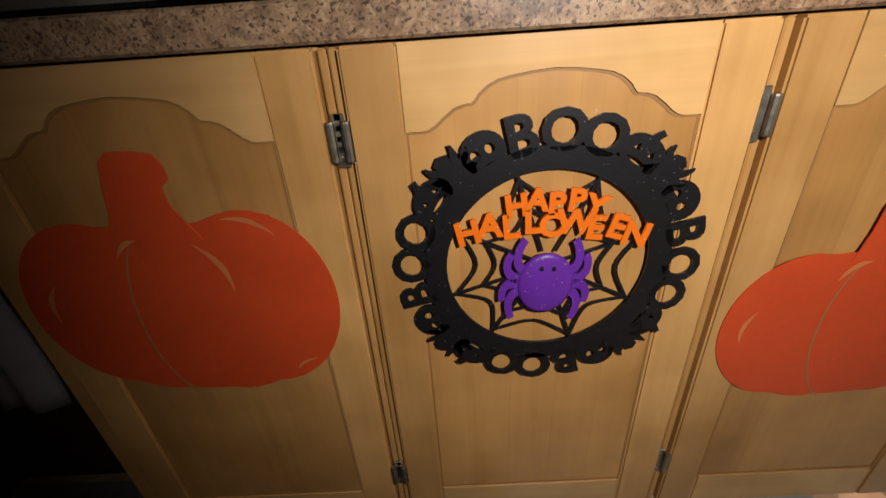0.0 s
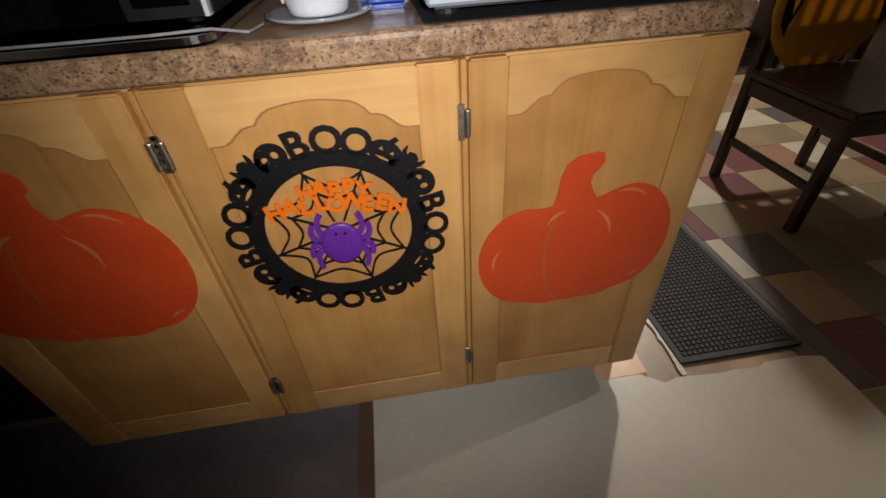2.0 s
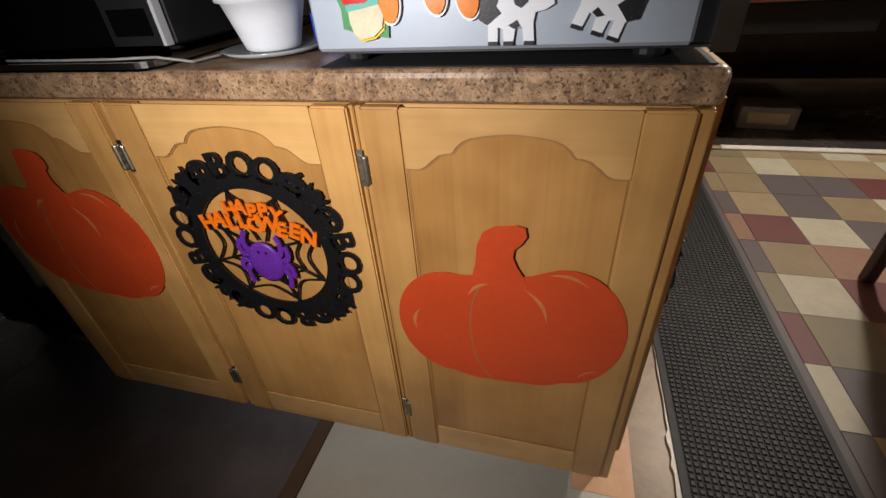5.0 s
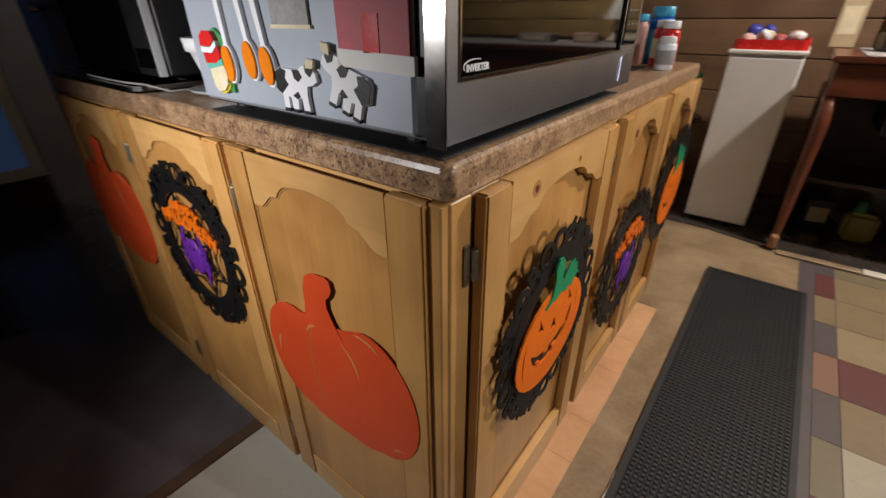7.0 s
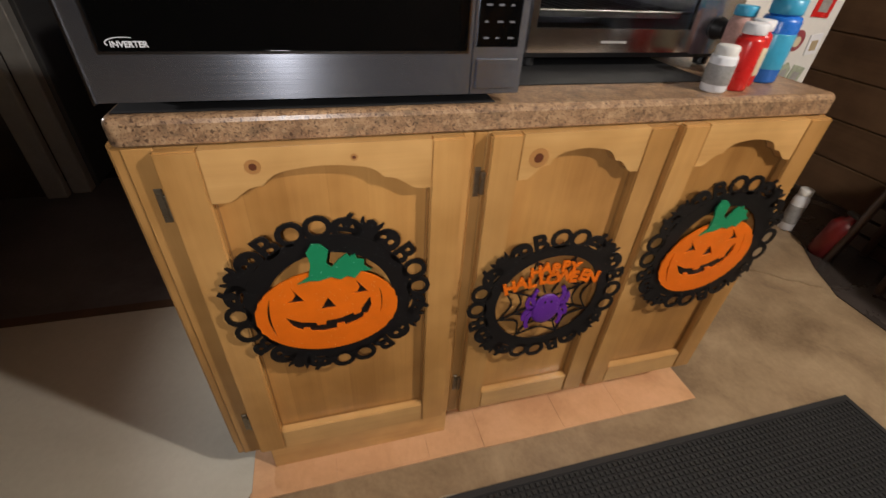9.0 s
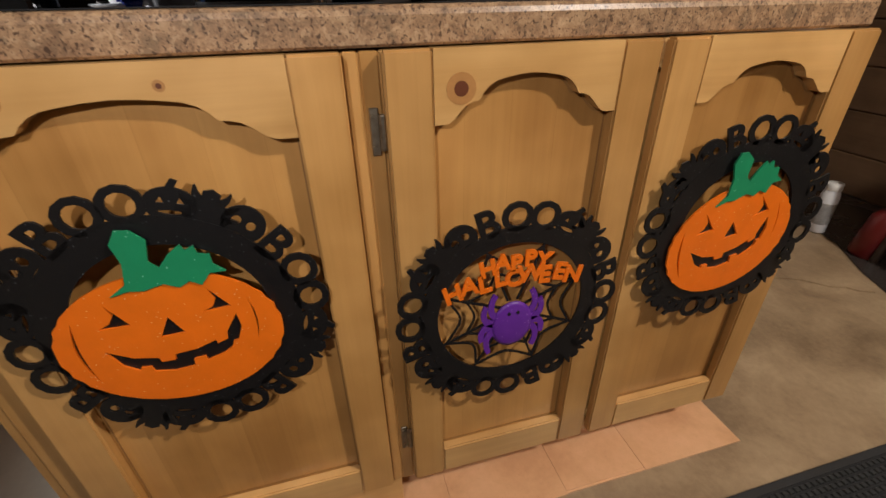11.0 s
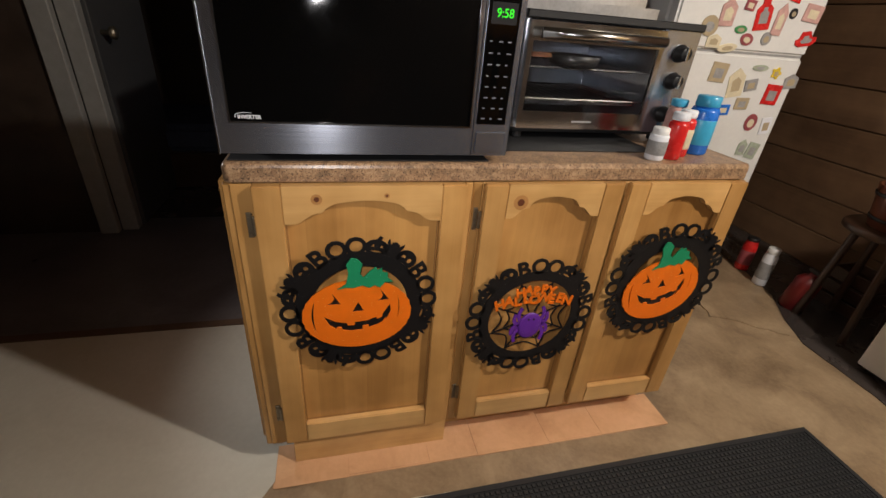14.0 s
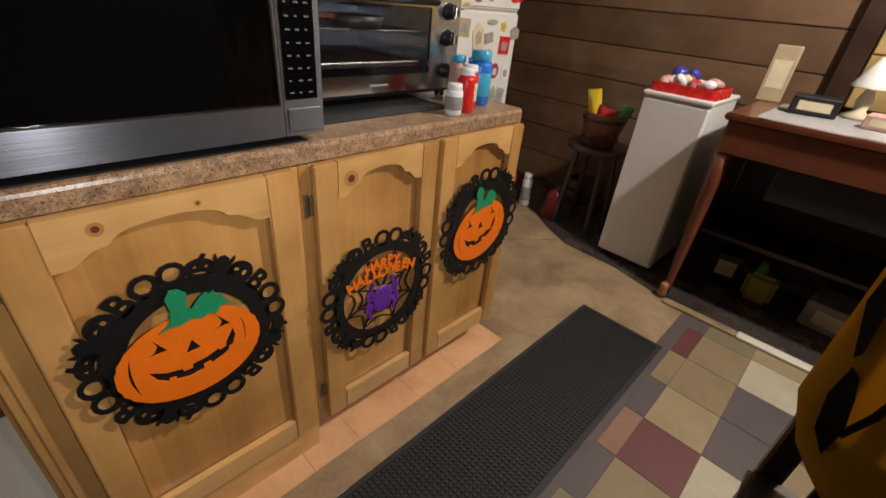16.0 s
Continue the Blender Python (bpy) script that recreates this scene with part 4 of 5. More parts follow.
cow(-0.232, 0.962, False)
cow(-0.138, 0.969, True, -18)
barn = [(-0.050, -0.026), (0.048, -0.026), (0.048, 0.036), (0.028, 0.062), (0.008, 0.040), (-0.050, 0.032)]
magnet("barn_magnet", -0.096, 1.026, [("barn_front", barn, plain("barn_red", (0.46, 0.065, 0.085), 0.5, 0, 0.25, 60), 0, 0.004), ("barn_base", [(-0.052, -0.038), (0.054, -0.042), (0.054, -0.025), (-0.052, -0.021)], white_enamel, 0, 0.005), ("barn_door", [(-0.012, -0.024), (0.010, -0.024), (0.010, 0.010), (-0.012, 0.010)], red_plastic, 0.004, 0.005)], "red barn magnet with a white base")
magnet("photo_magnet", -0.226, 1.050, [("picture", [(-0.034, -0.024), (0.034, -0.024), (0.034, 0.024), (-0.034, 0.024)], grey_card, 0, 0.003), ("mount", [(-0.037, -0.028), (0.037, -0.028), (0.037, -0.024), (-0.037, -0.024)], cream_card, 0, 0.0035)], "small grey picture magnet")
magnet("shell_magnet", -0.318, 1.075, [("shell", ellipse(0, 0, 0.016, 0.012, 16), tan_card, 0, 0.006)], "small tan oval magnet")
teal_card = plain("teal_card", (0.10, 0.42, 0.34), 0.5, 0, 0.1)
leaf = [(-0.029, -0.026), (-0.016, -0.031), (0.004, -0.036), (0.026, -0.041), (0.028, -0.030), (0.025, -0.012), (0.029, 0.006), (0.026, 0.030), (0.010, 0.041), (-0.008, 0.037), (-0.027, 0.034), (-0.031, 0.012), (-0.027, -0.006)]
foot = [(-0.014, -0.032), (-0.006, -0.039), (0.010, -0.037), (0.022, -0.029), (0.026, -0.016), (0.022, -0.004), (-0.016, -0.008), (-0.017, -0.020)]
magnet("holiday_magnet", -0.404, 0.980, [
    ("green_backing", leaf, green_plastic, 0, 0.004),
    ("yellow_edge", [(px * 1.04, py - 0.003) for px, py in foot], yellow_plastic, 0.004, 0.006),
    ("cream_toe", foot, cream_card, 0.004, 0.009),
    ("teal_band", [(-0.018, -0.009), (0.023, -0.005), (0.023, 0.003), (-0.018, -0.002)], teal_card, 0.004, 0.0095),
    ("red_sleeve", [(-0.020, -0.001), (0.006, -0.002), (0.022, 0.005), (0.020, 0.018), (0.004, 0.010), (-0.022, 0.012)], red_plastic, 0.004, 0.010),
    ("white_cuff", [(-0.024, 0.013), (0.003, 0.011), (0.019, 0.019), (0.017, 0.025), (0.001, 0.018), (-0.024, 0.020)], white_plastic, 0.004, 0.0105),
    ("red_cap", [(-0.024, 0.021), (0.001, 0.019), (0.016, 0.026), (0.010, 0.037), (-0.010, 0.039), (-0.021, 0.033)], red_plastic, 0.004, 0.011)],
    "red and cream stocking magnet on a green backing", 4)


def toaster_oven():
    th = thing("toaster_oven", pose(-0.204, 0.652, 0.9021) @ Matrix.Diagonal((1, 0.932, 0.90, 1)), "stainless steel toaster oven with glass door on the counter", "toaster oven")
    W, H = 0.520, 0.330
    face = pose(0, 0, 0, 90, 0, 90)
    part("casing_top", box(-0.36, -0.004, 0.0, W, H - 0.012, H, 0.003), black_soft, th)
    part("casing_base", box(-0.36, -0.004, 0.0, W, 0.020, 0.034, 0.003), black_soft, th)
    part("casing_back", box(-0.36, -0.350, 0.0, W, 0.034, H - 0.012), oven_steel, th)
    part("casing_side", box(-0.350, -0.004, 0.0, 0.012, 0.034, H - 0.012), steel, th)
    part("casing_side", box(-0.350, -0.004, 0.408, 0.420, 0.034, H - 0.012), oven_steel, th)
    part("casing_side", box(-0.350, -0.004, W - 0.010, W, 0.034, H - 0.012), steel, th)
    part("top_lip", box(-0.012, 0.010, -0.004, W + 0.006, H - 0.016, H + 0.004, 0.003), black_soft, th, "black enamel top lip")
    part("control_column", plate([[(0.414, 0.030), (W, 0.030), (W, H - 0.016), (0.414, H - 0.016)]], -0.004, 0.004), steel, th, "brushed steel control column", face)
    for z in (0.256, 0.182, 0.086):
        k = part("knob", lathe([(0.024, 0.004), (0.024, 0.009), (0.020, 0.010), (0.018, 0.030), (0.014, 0.032)], 22, face @ pose(0.468, z, 0)), black_plastic, th, "black control knob", None, True)
        part("knob_grip", box(0.464, 0.472, z - 0.019, z + 0.019, 0.030, 0.037, 0.0015), chrome, k, "", face)
    door = part("door", plate([[(0.008, 0.034), (0.410, 0.034), (0.410, H - 0.020), (0.008, H - 0.020)], [(0.022, 0.082), (0.396, 0.082), (0.396, 0.262), (0.022, 0.262)]], -0.002, 0.008), chrome, th, "polished steel door frame", face)
    g = part("glass", plate([[(0.020, 0.080), (0.398, 0.080), (0.398, 0.264), (0.020, 0.264)]], 0.002, 0.005), clear_glass, door, "clear glass pane")
    g.visible_shadow = False
    handle = rod((0.030, 0.282, 0.036), (0.386, 0.282, 0.036), 0.0135, 16)
    for x in (0.05, 0.366):
        add(handle, rod((x, 0.282, 0.006), (x, 0.282, 0.036), 0.007, 10))
    part("handle", handle, chrome, door, "polished bar handle", None, True)
    part("badge", box(0.176, 0.239, 0.053, 0.058, 0.008, 0.0086), grey_card, door)
    for z in (0.112, 0.196):
        rack = part("wire_rack", rod((-0.335, 0.014, z), (-0.335, 0.406, z), 0.0026, 6), chrome, th, "chromed wire rack")
        for k in range(15):
            part("wire", rod((-0.335, 0.022 + k * 0.0265, z), (-0.020, 0.022 + k * 0.0265, z), 0.0016, 5), chrome, rack)
        part("wire", rod((-0.020, 0.014, z), (-0.020, 0.406, z), 0.0026, 6), chrome, rack)
    pan = bmesh.new()
    add(pan, box(-0.32, -0.03, 0.03, 0.39, 0.0985, 0.1005))
    for q in ((-0.32, -0.317, 0.03, 0.39), (-0.033, -0.03, 0.03, 0.39), (-0.32, -0.03, 0.03, 0.033), (-0.32, -0.03, 0.387, 0.39)):
        add(pan, box(*q, 0.1005, 0.1105))
    part("crumb_tray", pan, black_soft, th, "dark baking tray on the lower rack")
    for x in (-0.32, -0.03):
        for y in (0.03, 0.49):
            part("foot", lathe([(0.014, 0.0), (0.016, 0.003), (0.016, 0.0205)], 12, pose(x, y, 0)), black_plastic, th)
    return th


toaster_oven()
fp = thing("small_pan", pose(-0.36, 0.76, 0.900 + 0.1835), "small black pan with a brown handle on the oven rack", "pan")
part("pan_bowl", lathe([(0.055, 0.0), (0.062, 0.004), (0.070, 0.026), (0.066, 0.026), (0.058, 0.006)], 24, pose(0.10, 0.06, 0)), black_soft, fp, "", None, True)
part("pan_handle", box(0.085, 0.113, -0.085, 0.005, 0.016, 0.027, 0.005, None, 2), plain("brown_handle", (0.20, 0.075, 0.035), 0.4), fp, "brown wooden handle")


def baking_pan(m, w, d, label):
    th = thing("baking_pan", m, label, "pan", "pans stacked on the toaster oven")
    b = plate([[(0, 0), (w, 0), (w, d), (0, d)]], 0.0, 0.002)
    part("pan_floor", b, tin, th)
    rim = plate([[(-0.006, -0.006), (w + 0.006, -0.006), (w + 0.006, d + 0.006), (-0.006, d + 0.006)], [(0, 0), (w, 0), (w, d), (0, d)]], 0.0, 0.026)
    part("pan_rim", rim, tin, th)
    return th


baking_pan(pose(-0.55, 0.66, 1.2015), 0.30, 0.36, "dull metal baking pan on the toaster oven")
baking_pan(pose(-0.53, 0.69, 1.2285, 0, 0, 3), 0.26, 0.30, "smaller metal baking pan on top")


def bottle(name, x, y, r, h, body, cap, label, band=None, cap_h=0.018):
    th = thing(name, pose(x, y, 0.900), label, "bottle", "bottles at the end of the counter")
    n = r * 0.78
    part("bottle_body", lathe([(r * 0.9, 0.0), (r, 0.004), (r, h * 0.74), (r * 0.92, h * 0.80), (n, h - cap_h - 0.004), (n, h - cap_h)], 24), body, th, "", None, True)
    part("cap", lathe([(n * 1.06, h - cap_h + 0.0002), (n * 1.10, h - cap_h + 0.002), (n * 1.10, h - 0.002), (n * 1.0, h)], 24), cap, th, "", None, True)
    if band:
        part("label_band", lathe([(r + 0.0002, h * 0.18), (r + 0.0007, h * 0.19), (r + 0.0007, h * 0.60), (r + 0.0002, h * 0.61)], 24), band, th, "", None, True)
    return th


bottle("pill_bottle", -0.040, 0.970, 0.0225, 0.078, white_plastic, white_enamel, "small white pill bottle with a white cap", grey_card)
bottle("pill_bottle", -0.050, 1.024, 0.0235, 0.112, red_plastic, white_plastic, "red plastic vitamin bottle with a white cap")
bottle("pill_bottle", -0.078, 1.068, 0.0235, 0.114, red_plastic, white_plastic, "red bottle with white label and cap", cream_card)
bottle("spray_bottle", -0.150, 1.094, 0.024, 0.128, pink_card, cyan_plastic, "pinkish bottle with a blue cap")
bottle("drink_bottle", -0.105, 1.140, 0.034, 0.146, blue_plastic, cyan_plastic, "blue drink bottle with a light blue cap", cyan_plastic, 0.026)


def black_microwave():
    th = thing("black_microwave", pose(-1.222, 0.055, 0.9125), "black microwave with a dark glass front on the counter", "microwave")
    W, H, D = 0.480, 0.280, 0.38
    part("casing", box(0.0, W, 0.010, D, 0.010, H, 0.004), black_soft, th)
    face = pose(0, 0, 0, 90, 0, 0)
    door = part("door", plate([[(0.0, 0.012), (0.375, 0.012), (0.375, H), (0.0, H)]], -0.010, 0.006), black_glass, th, "black glass door", face)
    part("control_panel", plate([[(0.377, 0.012), (W - 0.006, 0.012), (W - 0.006, H), (0.377, H)]], -0.010, 0.005), black_plastic, th, "", face)
    part("door_button", plate([[(0.390, 0.026), (0.460, 0.026), (0.460, 0.062), (0.390, 0.062)]], 0.005, 0.0075), black_glass, th, "", face)
    # pale trim colour carries the reflection of the torch
    part("silver_trim", plate([[(W - 0.006, 0.012), (W, 0.012), (W, H), (W - 0.006, H)]], -0.006, 0.008), plain("torch_glint_trim", (0.80, 0.80, 0.82), 0.38, 0.5, 0.05), th, "metal edge strip with the torch glint in its pale colour", face)
    for x in (0.04, 0.44):
        for y in (0.05, 0.33):
            part("foot", lathe([(0.012, 0.0), (0.014, 0.0102)], 12, pose(x, y, 0)), black_plastic, th)


black_microwave()


def rounded(x0, x1, y0, y1, r, n=6):
    out = []
    for cx, cy, a in ((x1 - r, y1 - r, 0), (x0 + r, y1 - r, 90), (x0 + r, y0 + r, 180), (x1 - r, y0 + r, 270)):
        out += [(cx + r * math.cos(radians(a + 90 * i / n)), cy + r * math.sin(radians(a + 90 * i / n))) for i in range(n + 1)]
    return out


tray = thing("glass_board", pose(0, 0, 0.900), "black glass board with a bright rim under the microwave", "board")
part("board_top", plate([rounded(-1.28, -0.735, -0.008, 0.50, 0.03)], 0.0, 0.010), black_glass, tray)
part("rim", plate([rounded(-1.283, -0.732, -0.011, 0.503, 0.033), rounded(-1.277, -0.738, -0.005, 0.497, 0.027)], 0.004, 0.0125), chrome, tray, "bright metal rim")

dish = thing("glass_dish", pose(-0.612, 0.122, 0.900), "clear glass saucer under a white bowl", "saucer")
part("saucer", lathe([(0.045, 0.0), (0.070, 0.004), (0.080, 0.010), (0.076, 0.0105), (0.05, 0.006)], 30), plain("pale_glass", (0.34, 0.36, 0.37), 0.10, 0, 0.05), dish, "", None, True)
bowl = thing("white_bowl", pose(-0.612, 0.122, 0.9065), "white ceramic bowl holding folded paper money", "bowl")
part("bowl_body", lathe([(0.038, 0.0), (0.042, 0.003), (0.044, 0.010), (0.053, 0.040), (0.061, 0.066), (0.068, 0.068), (0.070, 0.089), (0.065, 0.090), (0.057, 0.060), (0.040, 0.012)], 34), white_plastic, bowl, "", None, True)
bill = thing("paper_note", pose(-0.617, 0.128, 0.936, 78, -14, 8), "folded green-grey paper note standing in the bowl", "paper")
part("note", plate([[(-0.045, 0.0), (0.050, 0.0), (0.050, 0.085), (-0.045, 0.085)]], 0, 0.0008), green_paper, bill)
part("note_border", plate([[(-0.048, -0.003), (0.053, -0.003), (0.053, 0.088), (-0.048, 0.088)], [(-0.041, 0.006), (0.046, 0.006), (0.046, 0.079), (-0.041, 0.079)]], 0.0008, 0.0014), cream_card, bill)
bag = thing("blue_packet", pose(-0.508, 0.150, 0.900), "dark blue plastic packet behind the bowl", "packet")
part("packet", box(-0.042, 0.034, -0.02, 0.03, 0.0, 0.062, 0.012, None, 3), plain("deep_blue_film", (0.012, 0.050, 0.38), 0.25, 0, 0.3, 40), bag)
part("packet_print", box(-0.026, 0.010, -0.0212, -0.0198, 0.018, 0.034, 0.0004), white_plastic, bag, "white print")
part("packet_print", box(-0.030, 0.024, -0.0212, -0.0198, 0.042, 0.049, 0.0004), cyan_plastic, bag, "light blue print")
roll = thing("white_tub", pose(-0.515, 0.205, 0.900), "white plastic tub with a blue mark", "tub")
part("tub", lathe([(0.042, 0), (0.045, 0.004), (0.048, 0.13), (0.046, 0.134)], 26), white_plastic, roll, "", None, True)
part("tub_mark", box(0.006, 0.030, -0.0505, -0.0470, 0.060, 0.095, 0.001), blue_plastic, roll)

cord = thing("power_cord", pose(0, 0, 0.900), "thin grey power cord lying along the counter edge", "cord")
pts = [(-1.02, 0.004), (-0.90, 0.000), (-0.80, 0.002), (-0.735, 0.012), (-0.700, 0.040), (-0.690, 0.085), (-0.700, 0.16)]
for p, q in zip(pts, pts[1:]):
    z = lambda x: 0.0155 if x < -0.73 else 0.0035
    part("cord_run", rod((p[0], p[1], z(p[0])), (q[0], q[1], z(q[0])), 0.0019, 8), grey_card, cord)

# ---- fridge with magnets ----
fr = thing("refrigerator", pose(-0.80, 1.53, 0.0) @ Matrix.Diagonal((1, 1, 0.914, 1)), "white top-freezer refrigerator covered with small magnets", "refrigerator")
part("cabinet_body", box(-0.66, -0.06, 0.0, 0.715, 0.06, 1.70, 0.008), white_enamel, fr)
part("freezer_door", box(-0.058, 0.0, 0.0, 0.715, 1.243, 1.70, 0.010, None, 3), white_enamel, fr)
part("fridge_door", box(-0.058, 0.0, 0.0, 0.715, 0.10, 1.232, 0.010, None, 3), white_enamel, fr)
part("kick_grille", box(-0.60, -0.03, 0.01, 0.705, 0.0047, 0.095, 0.003), black_plastic, fr)
part("door_seal", box(-0.064, -0.012, 0.008, 0.707, 1.2325, 1.2425), grey_card, fr)


def fridge_magnet(y, z, w, h, shape, mat, label, turn):
    """A flat magnet on the fridge front with a printed field on it."""
    th = thing("fridge_magnet", pose(-0.7994, y, z, 90, 0, 90) @ pose(0, 0, 0, 0, 0, turn), label, "magnet", "magnets on the fridge")
    a, b = w / 2, h / 2
    loop = {"card": [(-a, -b), (a, -b), (a, b), (-a, b)],
            "tag": [(-a, -b), (a * 0.9, -b), (a, b * 0.4), (0.1 * a, b), (-a, b * 0.5)],
            "oval": ellipse(0, 0, a, b, 22),
            "bottle": [(-a, -b), (a, -b), (a, b * 0.3), (a * 0.45, b * 0.6), (a * 0.45, b), (-a * 0.45, b), (-a * 0.45, b * 0.6), (-a, b * 0.3)],
            "car": [(-a, -b * 0.6), (-a * 0.6, -b), (a * 0.6, -b), (a, -b * 0.5), (a, 0.1 * b), (a * 0.5, b * 0.2), (a * 0.3, b), (-a * 0.5, b), (-a * 0.7, b * 0.1), (-a, 0)],
            "flower": [(math.cos(k * math.pi / 10) * a * (1, 0.7)[k // 2 % 2], math.sin(k * math.pi / 10) * b * (1, 0.7)[k // 2 % 2]) for k in range(20)]}[shape]
    part("magnet_face", plate([loop], 0.0, 0.004), mat, th)
    inner = grey_card if mat in (tan_card, red_plastic, green_paper) else cream_card if mat in (maroon_card, pink_card, blue_plastic) else tan_card
    part("print", plate([[(x * 0.55, yy * 0.5 - b * 0.1) for x, yy in loop]], 0.004, 0.0046), inner, th)
    return th


fridge_magnet(1.693, 1.220, 0.080, 0.075, "oval", tan_card, "tan oval souvenir magnet on the white fridge", -11)
fridge_magnet(1.762, 1.273, 0.072, 0.100, "tag", pink_card, "pink tag souvenir magnet on the white fridge", 3)
fridge_magnet(1.855, 1.305, 0.048, 0.037, "card", maroon_card, "dark red square souvenir magnet on the white fridge", -6)
fridge_magnet(1.937, 1.280, 0.077, 0.119, "bottle", red_plastic, "red bottle souvenir magnet on the white fridge", 8)
fridge_magnet(2.030, 1.266, 0.054, 0.119, "tag", pink_card, "pinkish tag souvenir magnet on the white fridge", -1)
fridge_magnet(2.061, 1.354, 0.067, 0.040, "card", red_plastic, "red card souvenir magnet on the white fridge", -10)
fridge_magnet(2.084, 1.292, 0.038, 0.040, "oval", black_soft, "small black souvenir magnet on the white fridge", 4)
fridge_magnet(2.186, 1.299, 0.093, 0.065, "card", pink_card, "pink picture souvenir magnet on the white fridge", -5)
fridge_magnet(2.205, 1.205, 0.106, 0.058, "car", red_plastic, "red car souvenir magnet on the white fridge", 9)
fridge_magnet(1.849, 1.217, 0.061, 0.030, "oval", green_plastic, "dark green souvenir magnet on the white fridge", 0)
fridge_magnet(1.896, 1.183, 0.064, 0.045, "oval", maroon_card, "maroon round souvenir magnet on the white fridge", -9)
fridge_magnet(1.993, 1.192, 0.048, 0.050, "oval", grey_card, "grey oval souvenir magnet on the white fridge", 5)
fridge_magnet(1.815, 1.051, 0.083, 0.077, "card", tan_card, "brown picture souvenir magnet on the white fridge", -4)
fridge_magnet(1.927, 1.014, 0.083, 0.119, "tag", cream_card, "cream tag souvenir magnet on the white fridge", 10)
fridge_magnet(2.026, 1.079, 0.083, 0.025, "oval", green_paper, "olive oval souvenir magnet on the white fridge", 1)
fridge_magnet(2.122, 1.062, 0.054, 0.050, "flower", yellow_plastic, "yellow flower souvenir magnet on the white fridge", -8)
fridge_magnet(2.223, 1.033, 0.074, 0.062, "tag", grey_card, "dark grey tag souvenir magnet on the white fridge", 6)
fridge_magnet(2.145, 0.972, 0.086, 0.085, "card", red_plastic, "red tin souvenir magnet on the white fridge", -3)
fridge_magnet(2.010, 1.007, 0.064, 0.048, "card", grey_card, "grey card souvenir magnet on the white fridge", 11)
fridge_magnet(1.998, 0.928, 0.070, 0.050, "card", tan_card, "tan card souvenir magnet on the white fridge", 2)
fridge_magnet(2.091, 0.847, 0.067, 0.077, "oval", maroon_card, "maroon oval souvenir magnet on the white fridge", -7)
fridge_magnet(2.185, 0.834, 0.058, 0.075, "card", white_plastic, "pale card souvenir magnet on the white fridge", 7)
fridge_magnet(2.100, 0.730, 0.051, 0.075, "tag", green_paper, "green-grey tag souvenir magnet on the white fridge", -2)
fridge_magnet(2.166, 0.715, 0.064, 0.075, "card", green_paper, "grey-green card souvenir magnet on the white fridge", -11)
fridge_magnet(1.909, 0.898, 0.064, 0.045, "card", blue_plastic, "dark blue card souvenir magnet on the white fridge", 3)
fridge_magnet(1.815, 0.897, 0.054, 0.062, "tag", grey_card, "grey tag souvenir magnet on the white fridge", -6)
fridge_magnet(1.813, 1.146, 0.096, 0.033, "oval", cream_card, "cream oval souvenir magnet on the white fridge", 8)
fridge_magnet(1.736, 1.168, 0.070, 0.050, "tag", cream_card, "cream shell souvenir magnet on the white fridge", -1)


# ---- far end of the kitchen ----
wb = thing("white_cabinet", pose(-0.050, 2.297, 0.0047) @ Matrix.Diagonal((1, 1, 0.935, 1)), "narrow white enamel cabinet standing beside the desk", "cabinet")
part("body", box(0.0, 0.295, 0.004, 0.42, 0.02, 0.915, 0.006), white_enamel, wb)
part("front_panel", box(0.004, 0.291, -0.012, 0.004, 0.03, 0.900, 0.004), white_enamel, wb)
part("top", box(-0.006, 0.301, -0.016, 0.425, 0.915, 0.935, 0.005), white_enamel, wb)
part("base", box(0.01, 0.285, 0.03, 0.40, 0.0, 0.02), black_plastic, wb)

tr = thing("red_tray", pose(0.100, 2.437, 0.8792), "red plastic tray of wrapped sweets on the white cabinet", "tray")
t0 = plate([rounded(-0.135, 0.135, -0.12, 0.12, 0.02)], 0.0, 0.004)
add(t0, plate([rounded(-0.145, 0.145, -0.13, 0.13, 0.025), rounded(-0.135, 0.135, -0.12, 0.12, 0.02)], 0.0, 0.042))
part("tray_shell", t0, red_plastic, tr)


def sweet(m, mat, label):
    th = thing("wrapped_sweet", m, label, "candy", "wrapped sweets in the tray")
    b = bmesh.new()
    bmesh.ops.create_icosphere(b, subdivisions=2, radius=0.03)
    rr = random.Random(round(m.translation.x * 1e4))
    for v in b.verts:
        v.co = Vector((v.co.x * 1.3, v.co.y, v.co.z * 0.8)) * rr.uniform(0.86, 1.12)
    part("wrapper", b, mat, th, "", None, True)


rnd = random.Random(8)
for k in range(13):
    mt = (pink_card, white_plastic, maroon_card, white_plastic, pink_card, cream_card, red_plastic)[k % 7]
    sweet(pose(0.005 + 0.062 * (k % 4) + rnd.uniform(-0.01, 0.01), 2.357 + 0.055 * (k // 4) + rnd.uniform(-0.01, 0.01), 0.911 + 0.02 * (k % 2), rnd.uniform(0, 60), rnd.uniform(0, 60), rnd.uniform(0, 180)), mt, "crinkled wrapped sweet in a red tray")
sweet(pose(0.010, 2.497, 0.957, 20, 0, 40), plain("violet_blue_film", (0.05, 0.06, 0.35), 0.2), "crumpled dark blue wrapper on the sweets")
sweet(pose(0.070, 2.517, 0.954, 50, 10, 90), plain("violet_blue_film", (0.05, 0.06, 0.35), 0.2), "crumpled dark blue wrapper on the sweets")

